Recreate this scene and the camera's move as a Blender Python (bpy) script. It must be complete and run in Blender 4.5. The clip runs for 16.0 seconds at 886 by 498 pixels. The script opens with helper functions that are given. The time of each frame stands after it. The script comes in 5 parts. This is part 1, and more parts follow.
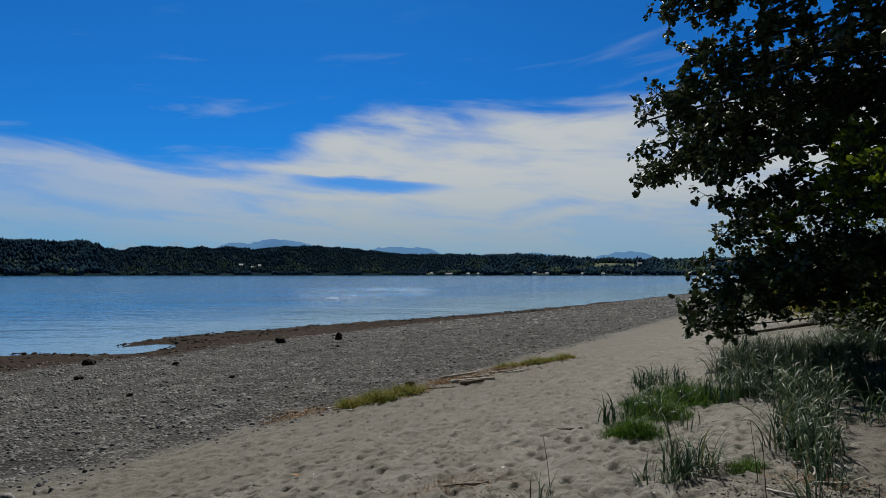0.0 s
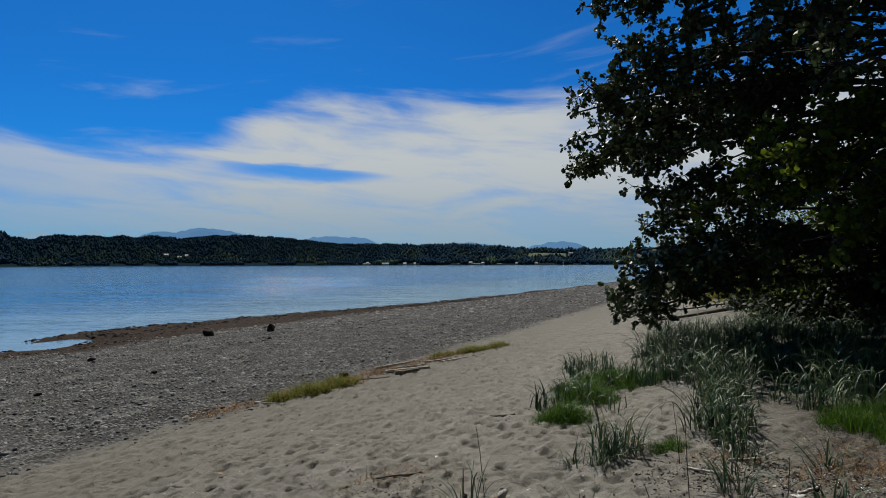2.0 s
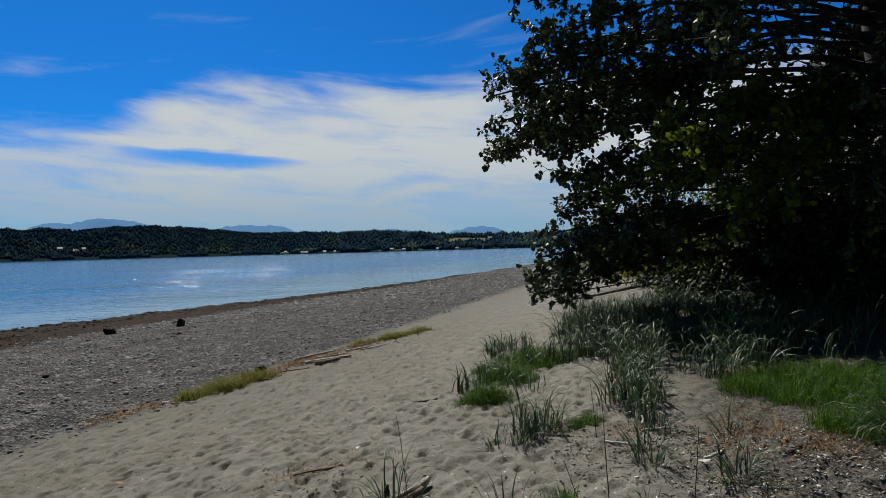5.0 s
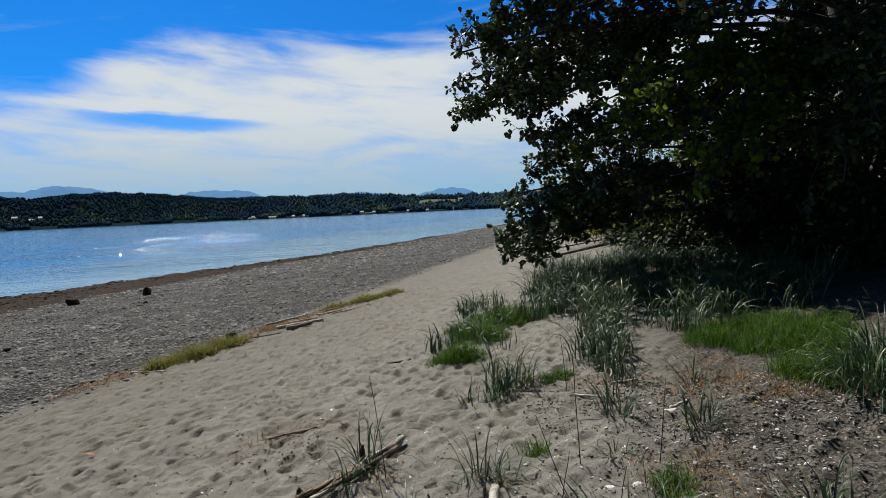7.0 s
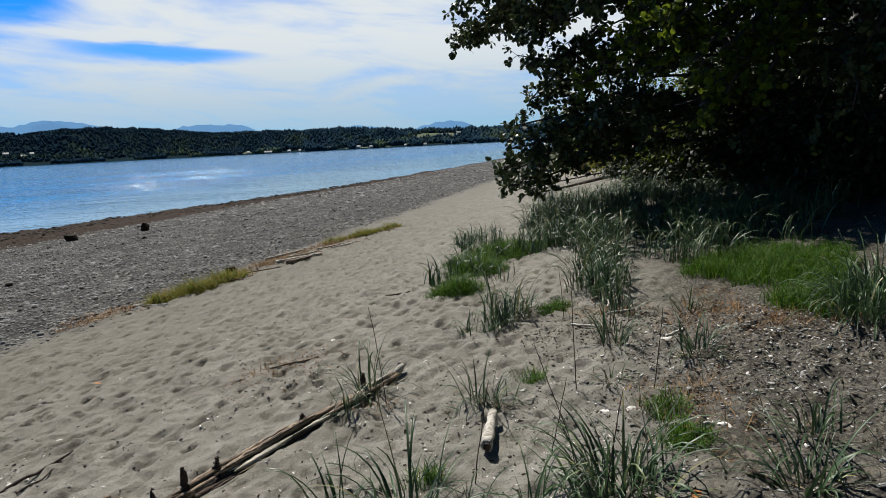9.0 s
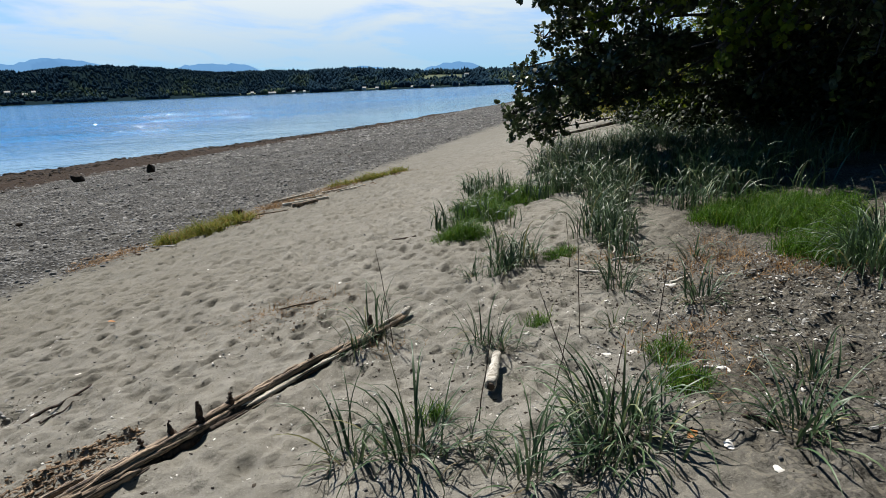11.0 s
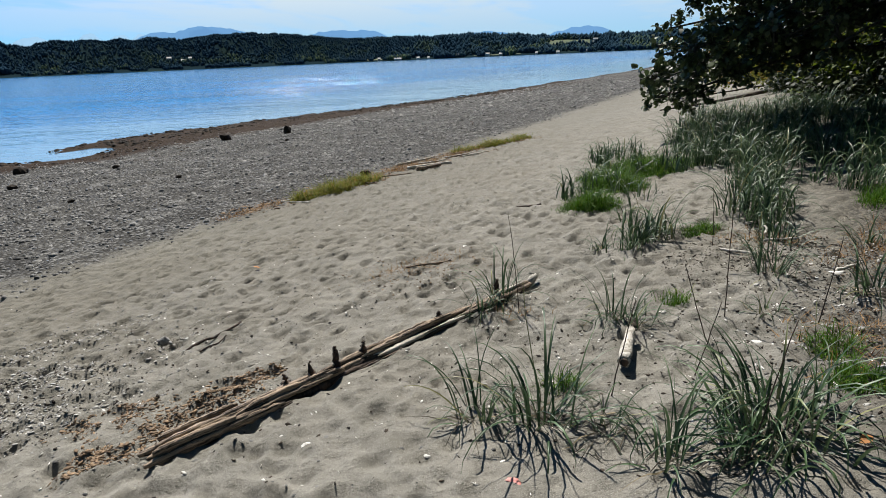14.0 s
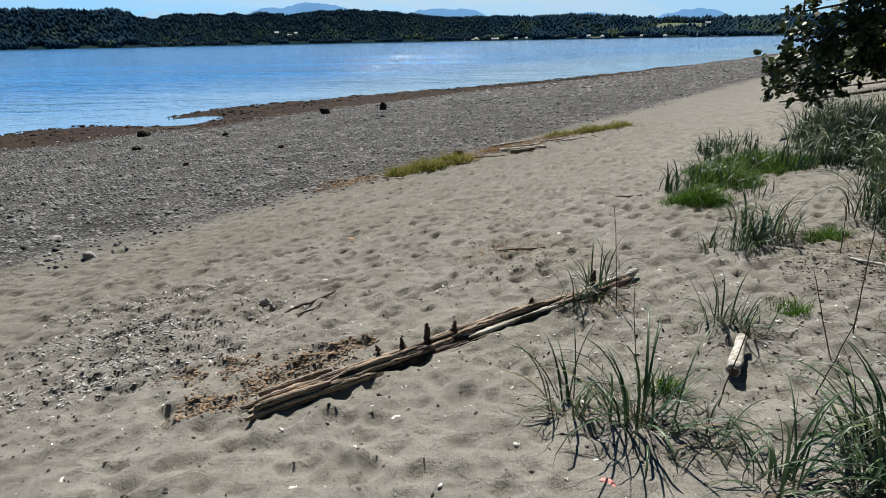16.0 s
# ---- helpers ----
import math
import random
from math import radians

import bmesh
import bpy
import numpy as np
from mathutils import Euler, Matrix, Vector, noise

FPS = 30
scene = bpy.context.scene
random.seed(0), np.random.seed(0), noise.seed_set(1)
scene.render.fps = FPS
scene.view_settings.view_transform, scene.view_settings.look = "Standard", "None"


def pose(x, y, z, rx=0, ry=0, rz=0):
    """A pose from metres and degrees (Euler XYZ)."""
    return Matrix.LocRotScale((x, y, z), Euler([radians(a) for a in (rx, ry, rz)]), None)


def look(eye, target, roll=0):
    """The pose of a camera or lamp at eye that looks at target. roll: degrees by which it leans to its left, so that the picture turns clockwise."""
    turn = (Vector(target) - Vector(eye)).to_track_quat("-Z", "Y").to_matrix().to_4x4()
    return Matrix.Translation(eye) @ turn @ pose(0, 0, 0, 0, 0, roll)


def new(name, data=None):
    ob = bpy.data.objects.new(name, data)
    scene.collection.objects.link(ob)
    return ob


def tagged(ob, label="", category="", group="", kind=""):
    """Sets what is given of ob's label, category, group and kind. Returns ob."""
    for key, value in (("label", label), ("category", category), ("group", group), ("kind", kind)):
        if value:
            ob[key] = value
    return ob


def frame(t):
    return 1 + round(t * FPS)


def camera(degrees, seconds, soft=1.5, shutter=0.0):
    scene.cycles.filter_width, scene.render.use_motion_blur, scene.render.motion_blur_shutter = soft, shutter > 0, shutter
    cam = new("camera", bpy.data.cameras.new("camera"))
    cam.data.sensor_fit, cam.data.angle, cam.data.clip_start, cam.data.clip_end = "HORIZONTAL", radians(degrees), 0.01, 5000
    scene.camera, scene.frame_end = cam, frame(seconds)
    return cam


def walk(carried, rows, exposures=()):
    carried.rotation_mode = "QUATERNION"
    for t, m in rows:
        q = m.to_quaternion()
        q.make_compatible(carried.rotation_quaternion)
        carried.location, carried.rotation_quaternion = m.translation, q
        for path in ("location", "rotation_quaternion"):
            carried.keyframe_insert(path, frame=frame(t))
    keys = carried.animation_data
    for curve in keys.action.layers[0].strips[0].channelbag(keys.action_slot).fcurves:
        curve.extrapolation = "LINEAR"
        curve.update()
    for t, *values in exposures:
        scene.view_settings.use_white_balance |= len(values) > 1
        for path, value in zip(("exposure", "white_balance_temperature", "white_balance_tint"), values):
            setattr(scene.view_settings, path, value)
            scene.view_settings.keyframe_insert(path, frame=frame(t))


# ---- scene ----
cam = camera(76.92, 16.0, soft=0.6)
EYE = 1.6  # the eye above the sand at the start
ROWS = [  # seconds, x, y, z from the first eye, yaw, pitch, roll
    (0, 0.000, 0.000, 0.000, 0.00, 2.57, 0.01),
    (0.5, 0.009, 0.025, -0.003, -1.68, 2.27, -0.01),
    (1, 0.017, 0.051, -0.007, -3.63, 2.02, 0.05),
    (1.5, 0.025, 0.076, -0.011, -5.06, 1.73, 0.28),
    (2, 0.036, 0.101, -0.014, -6.49, 1.51, 0.17),
    (2.5, 0.047, 0.125, -0.018, -8.02, 1.31, 0.32),
    (3, 0.058, 0.153, -0.022, -9.15, 1.10, 0.47),
    (3.5, 0.071, 0.186, -0.027, -11.05, 0.88, 0.79),
    (4, 0.085, 0.224, -0.032, -12.29, 0.67, 0.98),
    (6.5, 0.100, 0.259, -0.039, -17.25, -2.69, 2.50),
    (7, 0.111, 0.285, -0.047, -17.59, -4.06, 2.63),
    (7.5, 0.119, 0.302, -0.056, -17.81, -5.37, 2.65),
    (8, 0.124, 0.315, -0.066, -17.89, -7.22, 2.76),
    (8.5, 0.126, 0.327, -0.076, -17.88, -8.92, 2.74),
    (9, 0.123, 0.330, -0.083, -17.79, -10.72, 2.82),
    (11.5, 0.109, 0.325, -0.089, -16.28, -17.11, 2.48),
    (12, 0.090, 0.324, -0.095, -14.17, -17.59, 2.55),
    (12.5, 0.068, 0.336, -0.102, -12.14, -18.00, 2.63),
    (13, 0.044, 0.354, -0.110, -9.73, -18.34, 2.57),
    (13.5, 0.020, 0.372, -0.119, -7.42, -18.67, 2.47),
    (14, -0.004, 0.388, -0.127, -5.00, -18.99, 2.35),
    (14.5, -0.028, 0.402, -0.135, -2.48, -19.40, 2.12),
    (15, -0.052, 0.413, -0.141, -0.21, -19.59, 1.83),
    (15.5, -0.076, 0.424, -0.143, 2.43, -19.94, 1.69),
    (16, -0.103, 0.434, -0.139, 4.39, -20.54, 1.00),
]
EXPOSURES = [(0, -0.1), (4, -0.05), (7, 0.33), (9, 0.47), (12, 0.76), (16, 0.74)]
walk(cam, [(t, pose(x, y, EYE + z, 90 + pitch, roll, yaw)) for t, x, y, z, yaw, pitch, roll in ROWS], EXPOSURES)

# ---- sun and sky ----
SUN_AZ, SUN_EL = radians(-12), radians(50)
sun_from = Vector((math.sin(SUN_AZ) * math.cos(SUN_EL), math.cos(SUN_AZ) * math.cos(SUN_EL), math.sin(SUN_EL)))
sun = new("sun", bpy.data.lights.new("sun", "SUN"))
sun.data.energy, sun.data.angle, sun.data.color = 5.0, radians(0.55), (1.0, 0.955, 0.88)
sun.matrix_world = look(sun_from * 100, (0, 0, 0))


class Nodes:
    """Short hand for node trees."""

    def __init__(self, tree):
        self.tree, self.links = tree, tree.links
        tree.nodes.clear()

    def put(self, kind, out=0, **sockets):
        node = self.tree.nodes.new(kind)
        for key, value in sockets.items():
            socket = node.inputs[int(key[1:]) if key[0] == "i" and key[1:].isdigit() else key.replace("_", " ")]
            self.feed(socket, value)
        return node.outputs[out] if node.outputs else node

    def feed(self, socket, value):
        if isinstance(value, bpy.types.NodeSocket):
            self.links.new(value, socket)
        else:
            socket.default_value = value

    def math(self, op, a, b=0.0, c=0.0, clamp=False):
        out = self.put("ShaderNodeMath", i0=a, i1=b, i2=c)
        out.node.operation, out.node.use_clamp = op, clamp
        return out

    def ramp(self, value, low, high, a=0.0, b=1.0, smooth=True):
        out = self.put("ShaderNodeMapRange", Value=value, From_Min=low, From_Max=high, To_Min=a, To_Max=b)
        out.node.interpolation_type = "SMOOTHSTEP" if smooth else "LINEAR"
        return out

    def mix(self, fac, a, b, blend="MIX"):
        node = self.tree.nodes.new("ShaderNodeMix")
        node.data_type, node.blend_type = "RGBA", blend
        self.feed(node.inputs[0], fac)
        for i, v in ((6, a), (7, b)):
            self.feed(node.inputs[i], v if isinstance(v, bpy.types.NodeSocket) else (*v[:3], 1.0))
        return node.outputs[2]

    def noise(self, vector, scale, detail=4.0, rough=0.55, distortion=0.0):
        return self.put("ShaderNodeTexNoise", Vector=vector, Scale=scale, Detail=detail, Roughness=rough, Distortion=distortion)


world = bpy.data.worlds.new("sky")
scene.world = world
world.use_nodes = True
n = Nodes(world.node_tree)
sky = n.put("ShaderNodeTexSky")
air = sky.node
air.sky_type, air.sun_disc, air.sun_elevation, air.sun_rotation = "NISHITA", False, SUN_EL, SUN_AZ
air.air_density, air.dust_density, air.ozone_density, air.altitude = 1.0, 0.3, 3.0, 300.0
sky = n.mix(1.0, sky, (0.055, 0.47, 0.97), "MULTIPLY")
way = n.put("ShaderNodeTexCoord", out=0)
xyz = n.put("ShaderNodeSeparateXYZ", Vector=way).node
az = n.math("ARCTAN2", xyz.outputs[0], xyz.outputs[1])
el = n.math("ARCSINE", xyz.outputs[2])
around = n.math("MAXIMUM", n.ramp(el, 0.42, 0.9), n.ramp(n.math("ABSOLUTE", az), 1.1, 1.7))
sky = n.mix(around, sky, n.mix(1.0, sky, (2.0, 0.42, 0.22), "MULTIPLY"))  # deeper and greyer overhead and to the land side


def streaks(a, b, shear, detail, scale):
    flat = n.put("ShaderNodeCombineXYZ", X=n.math("MULTIPLY", az, a), Y=n.math("ADD", n.math("MULTIPLY", el, b), n.math("MULTIPLY", az, shear)), Z=0.7)
    return n.noise(flat, scale, detail, 0.55, 0.35)


bank = streaks(2.4, 13.0, 0.9, 9.0, 1.7)
veil = streaks(2.6, 17.0, -2.2, 6.0, 1.5)
top = n.ramp(az, -0.36, -0.1, 0.19, 0.285)
fade = n.ramp(n.math("SUBTRACT", n.math("ADD", top, n.math("MULTIPLY", n.math("SUBTRACT", bank, 0.5), 0.10)), el), -0.02, 0.035)
gap_x = n.math("DIVIDE", n.math("ADD", az, 0.13), 0.15)
gap_y = n.math("DIVIDE", n.math("SUBTRACT", n.math("ADD", el, n.math("MULTIPLY", n.math("SUBTRACT", bank, 0.5), 0.05)), 0.158), 0.017)
gap = n.math("SUBTRACT", 1.0, n.math("ADD", n.math("MULTIPLY", gap_x, gap_x), n.math("MULTIPLY", gap_y, gap_y)))
gap = n.ramp(gap, -0.3, 0.9)
thin = n.ramp(bank, 0.28, 0.58, 0.5, 1.0)
body = n.math("MULTIPLY", n.math("MULTIPLY", fade, n.ramp(az, -0.65, -0.15, 0.7, 1.0)), n.math("MAXIMUM", thin, n.ramp(el, 0.22, 0.05, 0.0, 0.85)))
body = n.math("MULTIPLY", body, n.math("SUBTRACT", 1.0, n.math("MULTIPLY", gap, 0.85)))
wisps = n.math("MULTIPLY", n.ramp(veil, 0.56, 0.8, 0.0, 0.3), n.ramp(el, 0.5, 0.25))
cloud = n.math("MULTIPLY", n.math("MAXIMUM", body, wisps), n.ramp(n.math("ABSOLUTE", az), 1.1, 1.9, 1.0, 0.15))
cloud = n.math("MULTIPLY", cloud, n.ramp(el, 0.0, 0.12, 0.8, 1.0))
tone = n.mix(n.ramp(el, 0.02, 0.2), (3.4, 4.5, 5.4), (5.9, 6.35, 6.6))
coloured = n.mix(cloud, sky, tone)
n.put("ShaderNodeOutputWorld", Surface=n.put("ShaderNodeBackground", Color=coloured, Strength=0.09))

# ---- materials ----
def material(name, build, rough=0.9):
    mat = bpy.data.materials.new(name)
    mat.use_nodes = True
    m = Nodes(mat.node_tree)
    shader = m.put("ShaderNodeBsdfPrincipled", Roughness=rough)
    build(m, shader.node.inputs)
    m.put("ShaderNodeOutputMaterial", Surface=shader)
    return mat


def bump(m, height, strength, distance):
    return m.put("ShaderNodeBump", Height=height, Strength=strength, Distance=distance)


def place(m):
    return m.put("ShaderNodeNewGeometry", out=0)


def chance(m):
    return m.put("ShaderNodeNewGeometry", out=8)


SEA_X, SEA_Y = -0.815, 0.58  # the way from the land to the water


def beach(m, s):
    """Sand, pebbles, brown weedy margin and dark soil, each in its own strip along the shore."""
    at = place(m)
    p = m.put("ShaderNodeSeparateXYZ", Vector=at).node
    sea = m.math("ADD", m.math("MULTIPLY", p.outputs[0], SEA_X), m.math("MULTIPLY", p.outputs[1], SEA_Y))
    wide = m.noise(at, 0.55, 5.0, 0.6)
    mid = m.noise(at, 3.5, 5.0, 0.6)
    fine = m.noise(at, 46.0, 4.0, 0.75)
    grit = m.noise(at, 230.0, 2.0, 0.7)
    sand = m.mix(m.ramp(mid, 0.3, 0.7), (0.158, 0.151, 0.131), (0.245, 0.234, 0.205))
    sand = m.mix(m.ramp(wide, 0.35, 0.7, 0.0, 0.5), sand, (0.187, 0.171, 0.141))
    sand = m.mix(m.ramp(fine, 0.5, 0.68, 0.0, 0.6), sand, (0.085, 0.08, 0.068))
    sand = m.mix(m.ramp(grit, 0.52, 0.7, 0.0, 0.7), sand, (0.40, 0.38, 0.33))
    sand = m.mix(m.ramp(sea, 2.5, 7.0, 0.0, 0.45), sand, (0.13, 0.122, 0.1))
    flecks = m.put("ShaderNodeTexVoronoi", out=1, Vector=at, Scale=55.0)
    tiny = m.put("ShaderNodeSeparateColor", out=0, Color=flecks)
    # pebbles
    coarse = m.noise(at, 1.6, 8.0, 0.75)
    stone = m.put("ShaderNodeTexVoronoi", Vector=at, Scale=17.0)
    stone_tone = m.put("ShaderNodeSeparateColor", out=1, Color=stone.node.outputs[1])
    gravel = m.mix(stone_tone, (0.04, 0.04, 0.039), (0.25, 0.246, 0.235))
    gravel = m.mix(m.ramp(stone, 0.3, 0.65), gravel, (0.032, 0.031, 0.029))
    gravel = m.mix(m.ramp(wide, 0.4, 0.7, 0.0, 0.3), gravel, (0.115, 0.108, 0.092))
    gravel = m.mix(m.ramp(coarse, 0.38, 0.62, 0.55, 0.0), gravel, (0.045, 0.043, 0.04))
    gravel = m.mix(m.ramp(coarse, 0.52, 0.66, 0.0, 0.5), gravel, (0.26, 0.255, 0.24))
    edge = m.math("ADD", sea, m.math("ADD", m.math("MULTIPLY", m.math("SUBTRACT", mid, 0.5), 1.6), m.math("MULTIPLY", m.math("SUBTRACT", wide, 0.5), 2.2)))
    colour = m.mix(m.ramp(edge, 7.4, 8.6), sand, gravel)
    weed = m.mix(mid, (0.012, 0.008, 0.005), (0.05, 0.031, 0.018))
    colour = m.mix(m.ramp(edge, 23.6, 25.6, 0.0, 0.92), colour, weed)
    # soil on the land side
    soil = m.mix(m.ramp(fine, 0.35, 0.65), (0.034, 0.032, 0.029), (0.14, 0.132, 0.114))
    soil = m.mix(m.ramp(mid, 0.35, 0.65, 0.0, 0.5), soil, (0.06, 0.052, 0.04))
    soil = m.mix(m.ramp(tiny, 0.78, 0.8, 0.0, 0.6), soil, (0.19, 0.17, 0.135))
    land = m.math("ADD", sea, m.math("MULTIPLY", m.math("SUBTRACT", wide, 0.5), 1.6))
    colour = m.mix(m.ramp(land, 0.25, -0.75), colour, soil)
    scrub = m.mix(mid, (0.015, 0.022, 0.008), (0.045, 0.042, 0.022))
    colour = m.mix(m.ramp(land, -3.5, -5.5), colour, scrub)
    m.feed(s["Base Color"], colour)
    m.feed(s["Specular IOR Level"], 0.05)
    lumps = m.noise(at, 19.0, 5.0, 0.65)
    prints = m.ramp(m.noise(at, 7.5, 1.0, 0.5), 0.36, 0.62, 0.35, 0.0)
    lumps = m.math("ADD", lumps, m.math("MULTIPLY", prints, m.ramp(edge, 8.4, 7.4)))
    relief = m.math("ADD", m.math("ADD", m.math("MULTIPLY", fine, 0.7), m.math("MULTIPLY", grit, 0.35)), m.math("MULTIPLY", lumps, 1.1))
    pebble = m.math("MULTIPLY", m.math("SUBTRACT", 0.7, stone), m.ramp(edge, 7.4, 8.6))
    m.feed(s["Normal"], bump(m, m.math("ADD", m.math("MULTIPLY", relief, 0.017), m.math("MULTIPLY", pebble, 0.035)), 0.9, 1.0))


GROUND = material("sand and shingle", beach, 0.95)


def sea(m, s):
    at = place(m)
    p = m.put("ShaderNodeSeparateXYZ", Vector=at).node
    shore = m.math("ADD", m.math("MULTIPLY", p.outputs[0], SEA_X), m.math("MULTIPLY", p.outputs[1], SEA_Y))
    stretched = m.put("ShaderNodeMapping", Vector=at, Rotation=(0, 0, radians(8)), Scale=(0.3, 1.0, 1.0))
    small = m.noise(stretched, 2.2, 3.0, 0.6)
    chop = m.noise(stretched, 0.5, 3.0, 0.6)
    swell = m.noise(stretched, 0.035, 4.0, 0.6)
    wave = m.math("ADD", m.math("MULTIPLY", small, 0.13), m.math("MULTIPLY", chop, 0.5))
    wave = m.math("MULTIPLY", wave, m.math("MULTIPLY", m.ramp(shore, 30, 75, 0.2, 0.75), m.ramp(swell, 0.38, 0.6, 0.4, 1.0)))
    m.feed(s["Base Color"], m.mix(m.ramp(shore, 30, 70), (0.09, 0.2, 0.3), m.mix(m.ramp(swell, 0.4, 0.62), (0.02, 0.15, 0.37), (0.05, 0.24, 0.5))))
    m.feed(s["IOR"], 1.333)
    m.feed(s["Specular IOR Level"], 0.5)
    rippled = bump(m, wave, 1.0, 1.0)
    # small facets of chop, each tilted its own way; few of them catch the sun
    facet = m.put("ShaderNodeTexVoronoi", out=1, Vector=m.put("ShaderNodeMapping", Vector=at, Scale=(10.0, 1.5, 1.0)), Scale=1.0)
    tilt = m.put("ShaderNodeSeparateColor", Color=facet).node
    turned = m.put("ShaderNodeCombineXYZ", X=m.math("MULTIPLY", m.math("SUBTRACT", tilt.outputs[0], 0.5), 0.3), Y=m.math("MULTIPLY", m.math("SUBTRACT", tilt.outputs[1], 1.15), 0.7), Z=1.0)
    turned = m.put("ShaderNodeVectorMath", Vector=turned)
    turned.node.operation = "NORMALIZE"
    steep = m.math("MULTIPLY", m.math("GREATER_THAN", tilt.outputs[2], 0.89), m.math("MULTIPLY", m.ramp(shore, 48, 62), m.ramp(shore, 150, 80)))
    both = m.put("ShaderNodeMix", out=1)
    both.node.data_type = "VECTOR"
    m.feed(both.node.inputs[0], steep)
    m.feed(both.node.inputs[4], rippled)
    m.feed(both.node.inputs[5], turned)
    m.feed(s["Normal"], both)


WATER = material("sea water", sea, 0.1)


def leafy(name, dark, light, yellow=None, rough=0.5, through_light=0.0, spec=0.3):
    def build(m, s):
        r = chance(m)
        colour = m.mix(r, dark, light)
        if yellow:
            colour = m.mix(m.ramp(r, 0.86, 1.0), colour, yellow)
        grain = m.noise(place(m), 9.0, 3.0)
        colour = m.mix(m.ramp(grain, 0.3, 0.7, 0.0, 0.35), colour, tuple(0.55 * c for c in dark))
        m.feed(s["Base Color"], colour)
        m.feed(s["Specular IOR Level"], spec)
        if through_light:
            m.feed(s["Transmission Weight"], 0.0)
    mat = material(name, build, rough)
    if through_light:
        t = mat.node_tree
        out = next(x for x in t.nodes if x.type == "OUTPUT_MATERIAL")
        shader = next(x for x in t.nodes if x.type == "BSDF_PRINCIPLED")
        glow = t.nodes.new("ShaderNodeBsdfTranslucent")
        source = shader.inputs["Base Color"].links[0].from_socket
        t.links.new(source, glow.inputs["Color"])
        both = t.nodes.new("ShaderNodeMixShader")
        both.inputs[0].default_value = through_light
        t.links.new(shader.outputs[0], both.inputs[1])
        t.links.new(glow.outputs[0], both.inputs[2])
        t.links.new(both.outputs[0], out.inputs["Surface"])
    return mat


DUNE_GRASS = leafy("blue green dune grass", (0.009, 0.03, 0.012), (0.11, 0.178, 0.08), (0.24, 0.23, 0.1), 0.42, 0.16, 0.35)
DEAD_AND_SHADOW_BLADE = leafy("dead grey grass and painted grass shadow", (0.02, 0.018, 0.015), (0.1, 0.085, 0.06), (0.25, 0.2, 0.12), 0.8, 0.0, 0.2)
GREEN_GRASS = leafy("bright green grass", (0.022, 0.068, 0.004), (0.09, 0.2, 0.011), (0.18, 0.21, 0.03), 0.6, 0.36, 0.2)
BARK_CHIP = leafy("rusty bark chips", (0.055, 0.036, 0.022), (0.3, 0.205, 0.125), None, 0.8, 0.0, 0.2)
PALE_CHIP = leafy("grey and white chips", (0.09, 0.087, 0.08), (0.5, 0.49, 0.46), (0.68, 0.66, 0.62), 0.8, 0.0, 0.2)
DARK_CHIP = leafy("dark chips", (0.012, 0.01, 0.008), (0.07, 0.055, 0.042), None, 0.85, 0.0, 0.15)
DRY_GRASS = leafy("straw and dry grass", (0.15, 0.07, 0.024), (0.42, 0.26, 0.11), None, 0.8, 0.1, 0.2)
WRACK_GREEN = leafy("beach weed leaves", (0.09, 0.11, 0.012), (0.28, 0.28, 0.045), (0.42, 0.2, 0.06), 0.7, 0.35, 0.2)
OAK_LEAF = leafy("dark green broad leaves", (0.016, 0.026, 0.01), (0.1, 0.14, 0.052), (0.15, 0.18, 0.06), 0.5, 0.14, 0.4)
# near-black green: the shade under the tree is put into the colour
SHRUB_LEAF = leafy("shrub leaves with shade in their colour", (0.006, 0.011, 0.004), (0.03, 0.045, 0.012), (0.10, 0.13, 0.02), 0.55, 0.12, 0.25)
# brighter copy of the oak leaves: sunlight is put into the colour
SUN_TINTED_LEAF = leafy("broad leaves with sunlight in their colour", (0.05, 0.08, 0.008), (0.2, 0.26, 0.02), (0.28, 0.33, 0.03), 0.5, 0.55, 0.3)
# brighter shrub leaf copy: light from behind is partly put into the colour
BACKLIGHT_TINTED_LEAF = leafy("yellow green leaves with backlight in their colour", (0.03, 0.05, 0.005), (0.11, 0.15, 0.012), (0.18, 0.2, 0.02), 0.6, 0.5, 0.15)


def conifers(m, s):
    """A wood of several kinds: stands of dark firs, and paler broadleaf stands low on the slope. Distance haze is
    painted into the firs as blue.
    """
    at = place(m)
    stand = m.noise(at, 0.011, 4.0, 0.6)
    up = m.put("ShaderNodeSeparateXYZ", Vector=at).node.outputs[2]
    r = chance(m)
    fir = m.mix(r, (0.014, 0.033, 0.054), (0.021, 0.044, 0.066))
    pale = m.mix(r, (0.042, 0.068, 0.046), (0.09, 0.122, 0.066))
    amount = m.math("MULTIPLY", m.ramp(stand, 0.47, 0.62), m.ramp(up, 75, 8, 0.1, 1.0))
    m.feed(s["Base Color"], m.mix(m.math("MULTIPLY", amount, m.ramp(r, 0.25, 0.6, 0.15, 1.0)), fir, pale))
    m.feed(s["Specular IOR Level"], 0.0)


CONIFER = material("far conifers with painted blue haze", conifers, 0.95)


